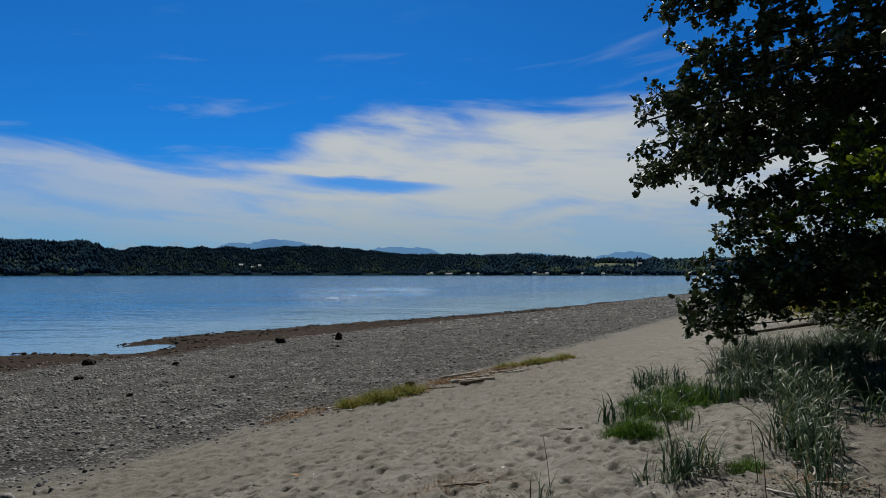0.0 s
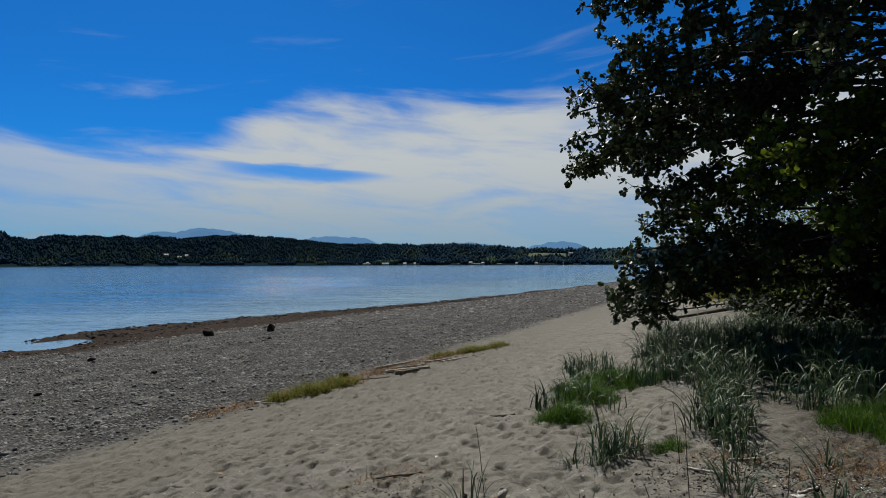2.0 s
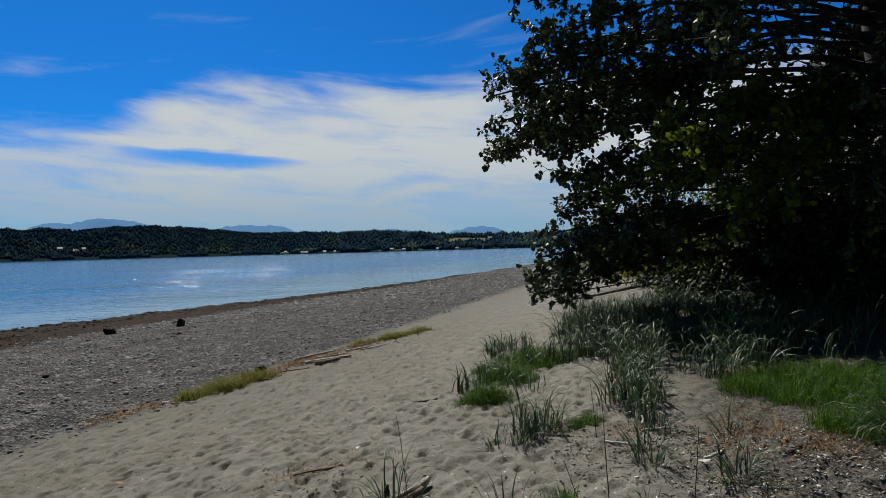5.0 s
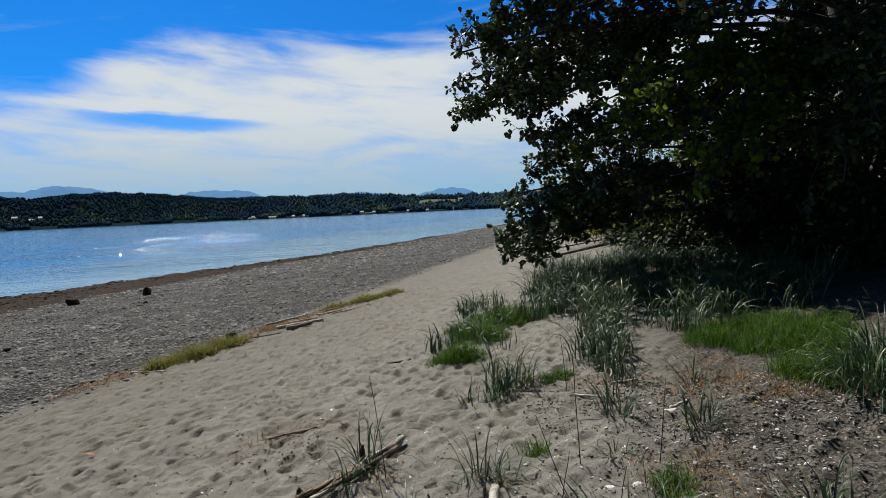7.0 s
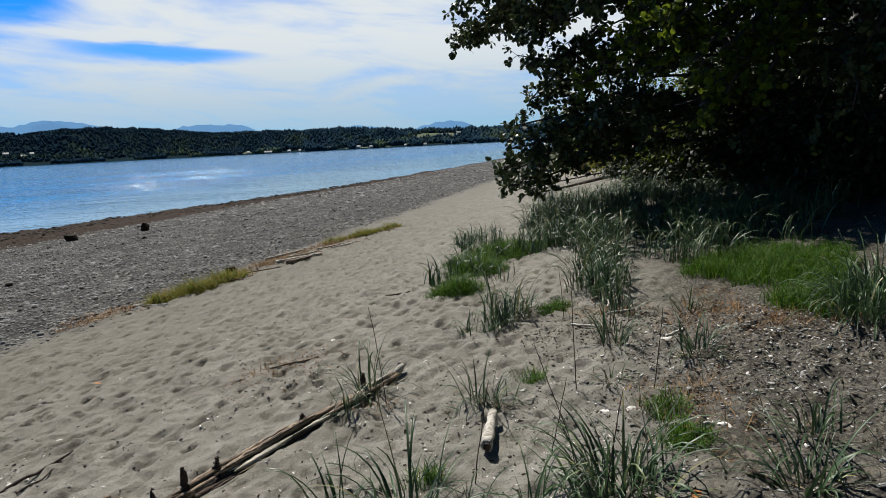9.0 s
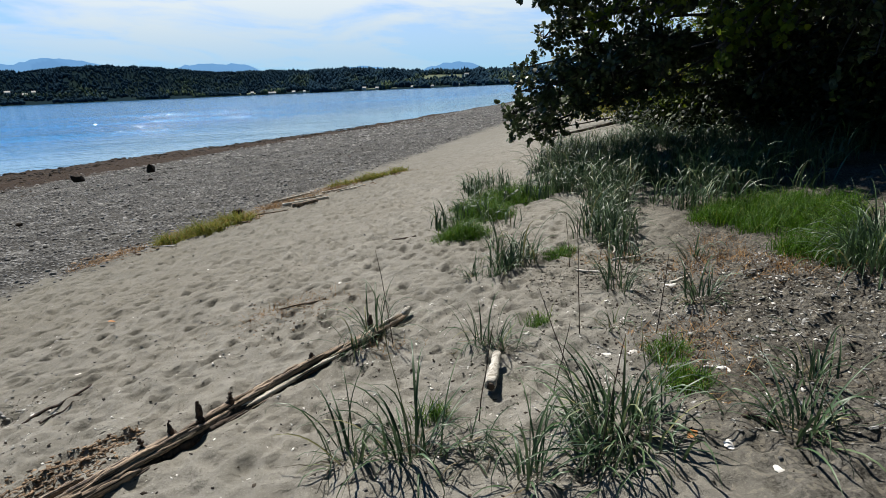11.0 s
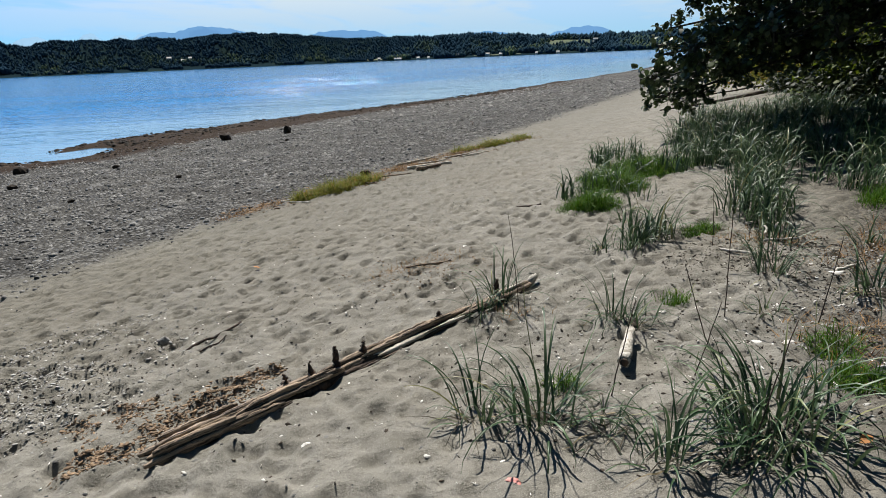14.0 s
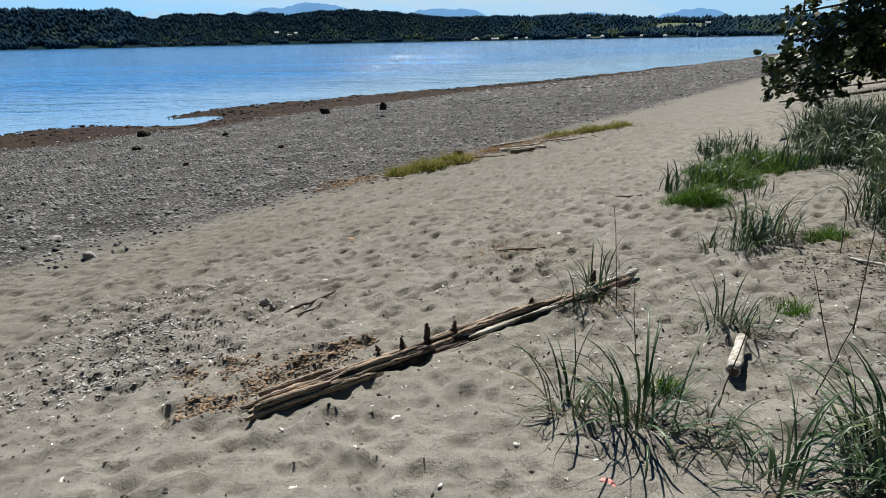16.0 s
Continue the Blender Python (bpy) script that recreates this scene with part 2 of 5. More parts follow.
def wood(name, dark, light, stretch=(60, 60, 4)):
    def build(m, s):
        at = m.put("ShaderNodeTexCoord", out=3)
        grain = m.noise(m.put("ShaderNodeMapping", Vector=at, Scale=stretch), 1.0, 6.0, 0.65, 0.6)
        patch = m.noise(at, 7.0, 4.0)
        colour = m.mix(m.ramp(grain, 0.4, 0.55), dark, light)
        colour = m.mix(m.ramp(patch, 0.45, 0.7, 0.0, 0.45), colour, tuple(0.6 * c for c in dark))
        m.feed(s["Base Color"], colour)
        m.feed(s["Normal"], bump(m, grain, 0.9, 0.012))
    return material(name, build, 0.85)


DRIFTWOOD = wood("weathered brown driftwood", (0.02, 0.012, 0.008), (0.34, 0.26, 0.185), (4, 110, 110))
PALE_WOOD = wood("bleached wood", (0.26, 0.235, 0.19), (0.55, 0.52, 0.46), (5, 50, 50))
ROTTEN = wood("dark rotten wood", (0.012, 0.009, 0.007), (0.07, 0.045, 0.03), (40, 40, 8))
BARK = wood("dark bark", (0.012, 0.011, 0.010), (0.05, 0.045, 0.038), (30, 30, 6))


def rocky(name, dark, light, rough=0.8, spec=0.3):
    def build(m, s):
        at = place(m)
        colour = m.mix(chance(m), dark, light)
        spots = m.noise(at, 45.0, 4.0, 0.7)
        colour = m.mix(m.ramp(spots, 0.4, 0.7, 0.0, 0.5), colour, tuple(0.5 * c for c in dark))
        m.feed(s["Base Color"], colour)
        m.feed(s["Specular IOR Level"], spec)
        m.feed(s["Normal"], bump(m, spots, 0.5, 0.01))
    return material(name, build, rough)


PEBBLE = rocky("grey beach pebbles", (0.016, 0.016, 0.015), (0.27, 0.262, 0.247), 0.7)
WET_ROCK = rocky("dark wet rock", (0.010, 0.008, 0.006), (0.035, 0.026, 0.018), 0.8, 0.1)
WEEDY = rocky("brown weedy stones", (0.014, 0.009, 0.006), (0.10, 0.07, 0.048), 0.85, 0.1)
SHELL = rocky("white shell", (0.5, 0.48, 0.44), (0.8, 0.78, 0.74), 0.85, 0.1)
PINK = rocky("pink crab shell", (0.55, 0.2, 0.17), (0.65, 0.28, 0.24), 0.5)
ORANGE_LEAF = leafy("orange dead leaf", (0.36, 0.15, 0.045), (0.45, 0.2, 0.06), None, 0.7, 0.2)


def paint(name, colour, rough=0.7):
    def build(m, s):
        stain = m.noise(place(m), 0.4, 4.0)
        m.feed(s["Base Color"], m.mix(m.ramp(stain, 0.3, 0.8, 0.0, 0.3), colour, tuple(0.7 * c for c in colour)))
    return material(name, build, rough)


WHITE_WALL = paint("white boards", (0.5, 0.5, 0.48))
GREY_ROOF = paint("grey roofing", (0.30, 0.30, 0.31))
DARK_GLASS = paint("dark window glass", (0.03, 0.035, 0.04), 0.2)


def slope(m, s):
    at = place(m)
    a = m.noise(at, 0.012, 5.0, 0.6)
    b = m.noise(at, 0.08, 4.0, 0.7)
    # the blue in this dark base is painted haze, as on the firs
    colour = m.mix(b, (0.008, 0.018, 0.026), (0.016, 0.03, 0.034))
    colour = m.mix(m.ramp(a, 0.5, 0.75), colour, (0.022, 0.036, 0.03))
    m.feed(s["Base Color"], colour)
    m.feed(s["Specular IOR Level"], 0.0)


SLOPE = material("far wooded slope with painted haze", slope, 0.95)
MEADOW = leafy("far meadow", (0.05, 0.075, 0.032), (0.075, 0.10, 0.045), None, 0.9)


def glowing_haze(name, colour, glow):
    """Hills so far off that the air in front of them has taken over their colour: haze painted as emission."""
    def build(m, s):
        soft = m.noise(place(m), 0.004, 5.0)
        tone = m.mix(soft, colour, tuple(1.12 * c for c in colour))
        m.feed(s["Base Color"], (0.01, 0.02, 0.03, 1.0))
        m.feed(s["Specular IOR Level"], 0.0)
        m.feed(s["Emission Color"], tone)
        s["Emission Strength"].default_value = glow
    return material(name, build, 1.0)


HAZE_BLUE = glowing_haze("blue far mountains in painted haze", (0.085, 0.19, 0.35), 1.0)
HAZE_PALE = glowing_haze("pale far peaks in painted haze", (0.21, 0.34, 0.47), 1.0)

# ---- building helpers ----
def fast_mesh(name, verts, faces, smooth=False):
    """A mesh from arrays: verts (n, 3), faces (m, 3 or 4)."""
    mesh = bpy.data.meshes.new(name)
    verts, faces = np.asarray(verts, np.float32), np.asarray(faces, np.int32)
    mesh.vertices.add(len(verts))
    mesh.vertices.foreach_set("co", verts.ravel())
    mesh.loops.add(faces.size)
    mesh.loops.foreach_set("vertex_index", faces.ravel())
    mesh.polygons.add(len(faces))
    k = faces.shape[1]
    mesh.polygons.foreach_set("loop_start", np.arange(len(faces), dtype=np.int32) * k)
    mesh.polygons.foreach_set("loop_total", np.full(len(faces), k, np.int32))
    if smooth:
        mesh.polygons.foreach_set("use_smooth", np.ones(len(faces), bool))
    mesh.update(calc_edges=True)
    mesh.validate()
    return mesh


def part(name, data, mat, parent=None, label=""):
    """One mesh object, under a thing if there is one. data: a bmesh or a mesh."""
    if isinstance(data, bmesh.types.BMesh):
        mesh = bpy.data.meshes.new(name)
        data.to_mesh(mesh)
        data.free()
        data = mesh
    if not data.materials:
        data.materials.append(mat)
    ob = new(name, data)
    if parent:
        ob.parent = parent
    return tagged(ob, label)


def thing(name, x, y, z, label, category, group="", turn=0.0):
    ob = new(name)
    ob.matrix_basis = pose(x, y, z, 0, 0, turn)
    return tagged(ob, label, category, group)


def lattice(seed):
    return np.random.default_rng(seed).random((256, 256))


LATTICES = [lattice(k) for k in range(6)]


def value_noise(x, y, k=0):
    """Smooth noise from 0 to 1, one bump a metre."""
    x, y = np.asarray(x, float), np.asarray(y, float)
    xi, yi = np.floor(x).astype(int), np.floor(y).astype(int)
    fx, fy = x - xi, y - yi
    fx, fy = fx * fx * (3 - 2 * fx), fy * fy * (3 - 2 * fy)
    g = LATTICES[k % 6]
    a, b = g[xi % 256, yi % 256], g[(xi + 1) % 256, yi % 256]
    c, d = g[xi % 256, (yi + 1) % 256], g[(xi + 1) % 256, (yi + 1) % 256]
    return (a * (1 - fx) + b * fx) * (1 - fy) + (c * (1 - fx) + d * fx) * fy


def step(x, a, b):
    t = np.clip((np.asarray(x, float) - a) / (b - a), 0, 1)
    return t * t * (3 - 2 * t)


WATER_Z = -2.5


def shore_coords(x, y):
    return SEA_X * x + SEA_Y * y, SEA_Y * x - SEA_X * y  # out to sea, along the shore


def waterline(s):
    """How far out the water begins, along the shore."""
    inlet = -3.5 * np.exp(-np.abs((s - 13.6) / 1.5) ** 3)
    return 34.4 + inlet - 2.3 * step(s, 29, 40) - 2.8 * step(s, 40, 52) - 2.8 * step(s, 55, 115) + 0.9 * (value_noise(s * 0.45, s * 0, 1) - 0.5) + 0.5 * (value_noise(s * 1.4, s * 0, 2) - 0.5)


def land_height(x, y):
    """The beach without its small relief."""
    x, y = np.asarray(x, float), np.asarray(y, float)
    out, along = shore_coords(x, y)
    inner = np.clip(out, -3, 8)
    z = -0.12 * inner - 0.05 * np.clip(out + 3, -9, 0)
    edge = waterline(along)
    fall = (WATER_Z + 0.96) / (edge - 8)
    z = z + np.where(out > 8, fall * np.minimum(out - 8, edge - 8), 0) - 0.11 * np.clip(out - edge, 0, 60)
    # a pool behind a low spit
    pool = np.exp(-((out - 31.0) / 1.7) ** 4) * np.exp(-((along - 15.2) / 2.3) ** 4)
    spit = np.exp(-((out - 34.0) / 0.7) ** 2) * np.exp(-((along - 20.5) / 4.2) ** 4)
    return z - 0.42 * pool + 0.14 * spit


def dents(x, y, size, low, high, depth, k, stretch=1.0, share=1.0):
    """Rounded pits with a soft rim, about one in a cell of that size, low to high wide."""
    along_x, along_y = SEA_Y * x - SEA_X * y, (SEA_X * x + SEA_Y * y) * stretch
    cx, cy = np.floor(along_x / size).astype(int), np.floor(along_y / size).astype(int)
    pit, rim = np.zeros(np.broadcast(x, y).shape), 0.0
    g = LATTICES
    for i in (-1, 0, 1):
        for j in (-1, 0, 1):
            p, q = (cx + i) % 256, (cy + j) % 256
            px, py = (cx + i + g[k % 6][p, q]) * size, (cy + j + g[(k + 1) % 6][p, q]) * size
            r = low + (high - low) * g[(k + 2) % 6][p, q]
            d = np.hypot(along_x - px, along_y - py) / r
            here = g[(k + 3) % 6][p, q]
            deep = depth * (0.35 + 0.65 * here / share) * (here < share)
            pit = np.minimum(pit, -deep * np.clip(1 - d * d, 0, 1) ** 1.5)
            rim = np.maximum(rim, 0.25 * deep * np.exp(-((d - 1.15) / 0.25) ** 2))
    return pit + rim


def relief(x, y):
    """Trampled sand, hummocks under the grass, uneven shingle."""
    x, y = np.asarray(x, float), np.asarray(y, float)
    out, along = shore_coords(x, y)
    near = step(np.hypot(x, y), 30, 14)
    sand = step(out, 8.6, 7.4)
    a = value_noise(x * 6.3 + 3, y * 6.3, 0)
    b = value_noise(x * 11 + 40, y * 11 + 7, 1)
    tread = value_noise(x * 0.7 + 5, y * 0.7 + 2, 3)
    pits = (a - 0.5) * 0.030 + (b - 0.5) * 0.020
    small = dents(x, y, 0.12, 0.045, 0.08, 0.041, 0, 0.85, 0.85) * (0.6 + 0.4 * step(tread, 0.3, 0.6))
    crest = 1 - np.abs(2 * value_noise(along * 5.5 + 3, out * 8.5, 2) - 1)
    small = small + 0.024 * crest ** 2 * (0.4 + 0.6 * value_noise(x * 1.7, y * 1.7, 4))
    feet = dents(x, y, 0.33, 0.075, 0.14, 0.061, 2, 1.7, 0.8) * (0.5 + 0.5 * step(tread, 0.6, 0.35))
    rough = value_noise(x * 17, y * 17, 4) * 0.006 + value_noise(x * 29 + 5, y * 29, 5) * 0.006
    z = sand * near * (pits + small + feet * step(out, -0.5, 1.0) + rough)
    dune = step(out, 2.2, 0.0)
    z = z + dune * (value_noise(x * 0.9 + 11, y * 0.9 + 3, 5) - 0.5) * 0.12
    stones = (1 - sand) * (value_noise(x * 1.3, y * 1.3, 2) - 0.5) * 0.10 * step(out, 40, 30)
    weedy = step(out, 24, 28) * step(out, 42, 36) * (value_noise(x * 2.1, y * 2.1, 1) - 0.45) * 0.16
    return z + stones + weedy


def height(x, y):
    return land_height(x, y) + relief(x, y)


def on_ground(x, y, sink=0.0):
    return float(height(x, y)) - sink


# ---- ground ----
def spread(low, high, fine, far, before, after):
    """Lines across the ground: close together from low to high, wider and wider outside; before and after: how far the middling spacing reaches."""
    def outward(middling):
        steps, reach, size = [], 0.0, fine
        while reach < far:
            size *= 1.012 if size < 0.06 else 1.004 if reach < middling else 1.1
            reach += size
            steps.append(reach)
        return np.array(steps)
    mid = np.arange(low, high, fine)
    return np.concatenate([(low - outward(before))[::-1], mid, mid[-1] + outward(after)])


gx, gy = spread(-2.9, 2.9, 0.024, 4700, 2, 0), spread(1.7, 5.6, 0.024, 4700, 0, 10)
X, Y = np.meshgrid(gx, gy, indexing="ij")
Z = height(X, Y)
rows_x, rows_y = X.shape
index = np.arange(rows_x * rows_y).reshape(rows_x, rows_y)
quads = np.stack([index[:-1, :-1], index[1:, :-1], index[1:, 1:], index[:-1, 1:]], -1).reshape(-1, 4)
ground = part("ground", fast_mesh("ground", np.stack([X, Y, Z], -1).reshape(-1, 3), quads, True), GROUND)
tagged(ground, "grey sand beach sloping through pebbles to the water", "beach", kind="structure")

# ---- water ----
wx = np.array([-4800, -900, -250, -60, 0, 60, 250, 900, 4800.0])
wy = np.array([-200, 0, 30, 80, 250, 900, 2000, 4800.0])
X, Y = np.meshgrid(wx, wy, indexing="ij")
index = np.arange(X.size).reshape(X.shape)
quads = np.stack([index[:-1, :-1], index[1:, :-1], index[1:, 1:], index[:-1, 1:]], -1).reshape(-1, 4)
water = part("water", fast_mesh("water", np.stack([X, Y, np.full(X.shape, WATER_Z)], -1).reshape(-1, 3), quads), WATER)
tagged(water, "calm blue sea water with small ripples", "water", kind="structure")

# ---- far shore ----
def far_top(az):
    """The height of the far land above the sea, by bearing in degrees."""
    left = 93 - 15 * step(az, -31.8, -31.3) + 9 * step(az, -29.8, -29.2) + step(az, -29, -25) + 10 * step(az, -20, -13)
    return left - 29 * step(az, -13, -1) - 3 * step(az, 0, 7) - 17 * step(az, 7, 17) - 2 * step(az, 16, 23) + 8 * step(az, 26, 45)


def polar(az, d):
    a = np.radians(az)
    return np.sin(a) * d, np.cos(a) * d


SHORE_D = 1560.0


def far_height(az, d):
    rise = step(d, SHORE_D, SHORE_D + 260)
    lumps = value_noise(az * 0.9 + 50, d * 0.006, 1) * 0.14 + value_noise(az * 3.1 + 50, d * 0.02, 2) * 0.05
    return WATER_Z - 0.5 + 2.5 * step(d, SHORE_D - 6, SHORE_D + 12) + (far_top(az) - 6.5) * rise * (0.9 + 0.45 * lumps)


faz, fd = np.linspace(-62, 62, 260), SHORE_D + np.array([-20, -4, 8, 25, 50, 80, 115, 150, 190, 240, 300, 400, 600.0])
AZ, D = np.meshgrid(faz, fd, indexing="ij")
X, Y = polar(AZ, D)
index = np.arange(X.size).reshape(X.shape)
quads = np.stack([index[:-1, 1:], index[1:, 1:], index[1:, :-1], index[:-1, :-1]], -1).reshape(-1, 4)
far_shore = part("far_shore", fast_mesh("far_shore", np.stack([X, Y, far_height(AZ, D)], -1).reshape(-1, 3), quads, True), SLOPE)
tagged(far_shore, "dark wooded bluff on the far shore, tinted blue for haze", "hillside", kind="structure")


def woods(count, seed):
    """Conifers and round crowns of a far wood, joined."""
    r = np.random.default_rng(seed)
    az = r.uniform(-50, 40, count)
    d = SHORE_D + 8 + 330 * r.random(count) ** 1.15
    open_land = ((az > 14.6 + 1.5 * value_noise(d * 0.05, d * 0, 2)) & (az < 19.2) & (d > SHORE_D + 130) & (d < SHORE_D + 192)) | ((d < SHORE_D + 40) & (value_noise(az * 0.8, d * 0, 3) > 0.6))
    az, d = az[~open_land], d[~open_land]
    n_trees = len(az)
    x, y = polar(az, d)
    z = far_height(az, d)
    tall = r.uniform(5.5, 9 + 7 * step(az, -4, 5)) * (0.7 + 0.6 * value_noise(az * 1.5, d * 0.01, 4))
    tall = tall * (1 + 0.8 * (r.random(n_trees) < 0.5) * step(az, -31.0, -31.6))
    wide = tall * r.uniform(0.22, 0.42, n_trees)
    sides = 5
    a = np.linspace(0, 2 * np.pi, sides, endpoint=False)
    blunt = r.random(n_trees) < 0.35
    rings = []
    for level, (up, out) in enumerate(((0.05, 0.9), (0.5, 0.8))):
        out_b = (1.0, 1.15)[level]
        w = wide[:, None] * np.where(blunt, out_b, out)[:, None] * r.uniform(0.75, 1.25, (n_trees, sides))
        rings.append(np.stack([x[:, None] + np.cos(a) * w, y[:, None] + np.sin(a) * w, z[:, None] + tall[:, None] * up * r.uniform(0.85, 1.1, (n_trees, sides))], -1))
    tip = np.stack([x, y, z + tall * np.where(blunt, 0.85, 1.0)], -1)[:, None]
    verts = np.concatenate(rings + [tip], 1)
    k = 2 * sides + 1
    faces = []
    for level in range(1):
        for i in range(sides):
            j = (i + 1) % sides
            p, q = level * sides, (level + 1) * sides
            faces += [(p + i, p + j, q + j), (p + i, q + j, q + i)]
    for i in range(sides):
        faces.append((sides + i, sides + (i + 1) % sides, 2 * sides))
    faces = np.array(faces)[None] + (np.arange(n_trees) * k)[:, None, None]
    wide_leaf = blunt & (value_noise(az * 0.7 + 9, d * 0.012, 3) > 0.5)
    verts[wide_leaf, :, 2] = z[wide_leaf, None] + (verts[wide_leaf, :, 2] - z[wide_leaf, None]) * 0.62
    return fast_mesh("far_woods", verts.reshape(-1, 3), faces.reshape(-1, 3), True)


tagged(part("far_woods", woods(22000, 3), CONIFER), "dark conifer woods covering the far bluff, tinted blue for haze", "woods", kind="stuff")


def ridge(name, az0, az1, peaks, d, mat, label, jag):
    """A far mountain chain: a solid ridge with a jagged crest. peaks: bearing, width, elevation, all in degrees."""
    az = np.linspace(az0, az1, 160)
    el = np.zeros_like(az)
    for c, w, h in peaks:
        el = np.maximum(el, h * np.cos(np.clip(np.abs(az - c) / w, 0, 1) * np.pi / 2) ** 1.2)
    el = el + jag * (value_noise(az * 2.3, az * 0, 0) - 0.5) * step(el, 0.3, 1.5) + jag * 0.6 * (value_noise(az * 6, az * 0, 1) - 0.5) * step(el, 0.3, 1.5)
    top = d * np.tan(np.radians(np.maximum(el, 0.05))) + EYE
    x, y = polar(az, d)
    bx, by = polar(az, d + 60)
    cx, cy = polar(az, d - 120)
    base = np.full_like(top, WATER_Z)
    verts = np.stack([np.stack([cx, cy, base], -1), np.stack([x, y, top], -1), np.stack([bx, by, base], -1)], 1).reshape(-1, 3)
    i = np.arange(len(az) - 1) * 3
    quads = np.concatenate([np.stack([i + k, i + k + 3, i + k + 4, i + k + 1], -1) for k in (0, 1)])
    tagged(part(name, fast_mesh(name, verts, quads, True), mat), label, "mountain", kind="structure")


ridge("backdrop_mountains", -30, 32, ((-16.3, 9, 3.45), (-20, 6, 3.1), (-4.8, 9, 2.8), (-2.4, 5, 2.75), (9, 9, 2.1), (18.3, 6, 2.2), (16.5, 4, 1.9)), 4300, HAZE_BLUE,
      "blue mountains beyond the far shore, haze painted as glow", 0.16)
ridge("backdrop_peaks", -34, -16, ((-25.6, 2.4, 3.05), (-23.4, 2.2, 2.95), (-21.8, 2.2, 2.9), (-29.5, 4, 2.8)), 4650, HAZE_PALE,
      "pale snowy peaks on the horizon, haze painted as glow", 0.18)

# ---- trees and shrubs ----
def tube(points, radii, sides=7, wobble=0.0, rng=None):
    """A tapered tube along points, closed at its ends: verts and triangles."""
    points, radii = np.asarray(points, float), np.asarray(radii, float)
    along = np.gradient(points, axis=0)
    along /= np.linalg.norm(along, axis=1)[:, None] + 1e-9
    ref = np.where(np.abs(along[:, 2:3]) > 0.9, np.array([[1.0, 0, 0]]), np.array([[0, 0, 1.0]]))
    u = np.cross(along, ref)
    u /= np.linalg.norm(u, axis=1)[:, None] + 1e-9
    v = np.cross(along, u)
    a = np.linspace(0, 2 * np.pi, sides, endpoint=False)
    r = np.repeat(radii[:, None], sides, 1)
    if wobble:
        r = r * (1 + wobble * (rng.random(r.shape) - 0.5))
    ring = points[:, None] + r[..., None] * (np.cos(a)[None, :, None] * u[:, None] + np.sin(a)[None, :, None] * v[:, None])
    k = len(points)
    verts = np.concatenate([ring.reshape(-1, 3), points[:1], points[-1:]])
    faces = []
    for i in range(k - 1):
        for j in range(sides):
            p, q = i * sides + j, i * sides + (j + 1) % sides
            faces += [(p, q, q + sides), (p, q + sides, p + sides)]
    for j in range(sides):
        faces += [((j + 1) % sides, j, k * sides), ((k - 1) * sides + j, (k - 1) * sides + (j + 1) % sides, k * sides + 1)]
    return verts, np.array(faces)


class Pile:
    """Verts and triangles gathered into one mesh."""

    def __init__(self):
        self.v, self.f, self.count = [], [], 0

    def add(self, verts, faces):
        self.v.append(np.asarray(verts, np.float32))
        self.f.append(np.asarray(faces, np.int32) + self.count)
        self.count += len(verts)

    def mesh(self, name, smooth=False):
        return fast_mesh(name, np.concatenate(self.v), np.concatenate(self.f), smooth)


def bend(start, end, sag, steps, rng, shake):
    t = np.linspace(0, 1, steps)[:, None]
    start, end = np.asarray(start, float), np.asarray(end, float)
    line = start + (end - start) * t
    line[:, 2] += sag * np.sin(np.pi * t[:, 0])
    jitter = np.cumsum(rng.normal(0, shake, (steps, 3)), 0)
    jitter -= jitter[-1] * t
    return line + jitter * np.sin(np.pi * t) ** 0.5


# leaves with a folded edge, one unit long
LEAF = np.array([[0, 0, 0], [0.34, 0.3, 0.08], [0.74, 0.35, 0.05], [1.0, 0, -0.08], [0.74, -0.35, 0.05], [0.34, -0.3, 0.08]])
LEAF_FACES = np.array([(0, 1, 5), (1, 4, 5), (1, 2, 4), (2, 3, 4)])
SIMPLE_LEAF = np.array([[0, 0, 0], [0.45, 0.28, 0.07], [1.0, 0, -0.05], [0.45, -0.28, 0.07]])
SIMPLE_FACES = np.array([(0, 1, 3), (1, 2, 3)])


def leaves(points, size, rng, shape=LEAF, shape_faces=LEAF_FACES, droop=0.25, ways=None):
    """Leaves at points, each turned its own way."""
    n_leaves = len(points)
    d = rng.normal(0, 1, (n_leaves, 3))
    d[:, 2] -= droop
    if ways is not None:
        d = d * 0.75 + ways
    d /= np.linalg.norm(d, axis=1)[:, None]
    up = rng.normal(0, 0.7, (n_leaves, 3)) + np.array([0, 0, 1.0])
    side = np.cross(up, d)
    side /= np.linalg.norm(side, axis=1)[:, None] + 1e-9
    up = np.cross(d, side)
    s = (size * rng.uniform(0.65, 1.3, n_leaves))[:, None, None]
    local = shape[None] * s
    verts = points[:, None] + local[..., :1] * d[:, None] + local[..., 1:2] * side[:, None] + local[..., 2:] * up[:, None]
    faces = shape_faces[None] + (np.arange(n_leaves) * len(shape))[:, None, None]
    return verts.reshape(-1, 3), faces.reshape(-1, 3)


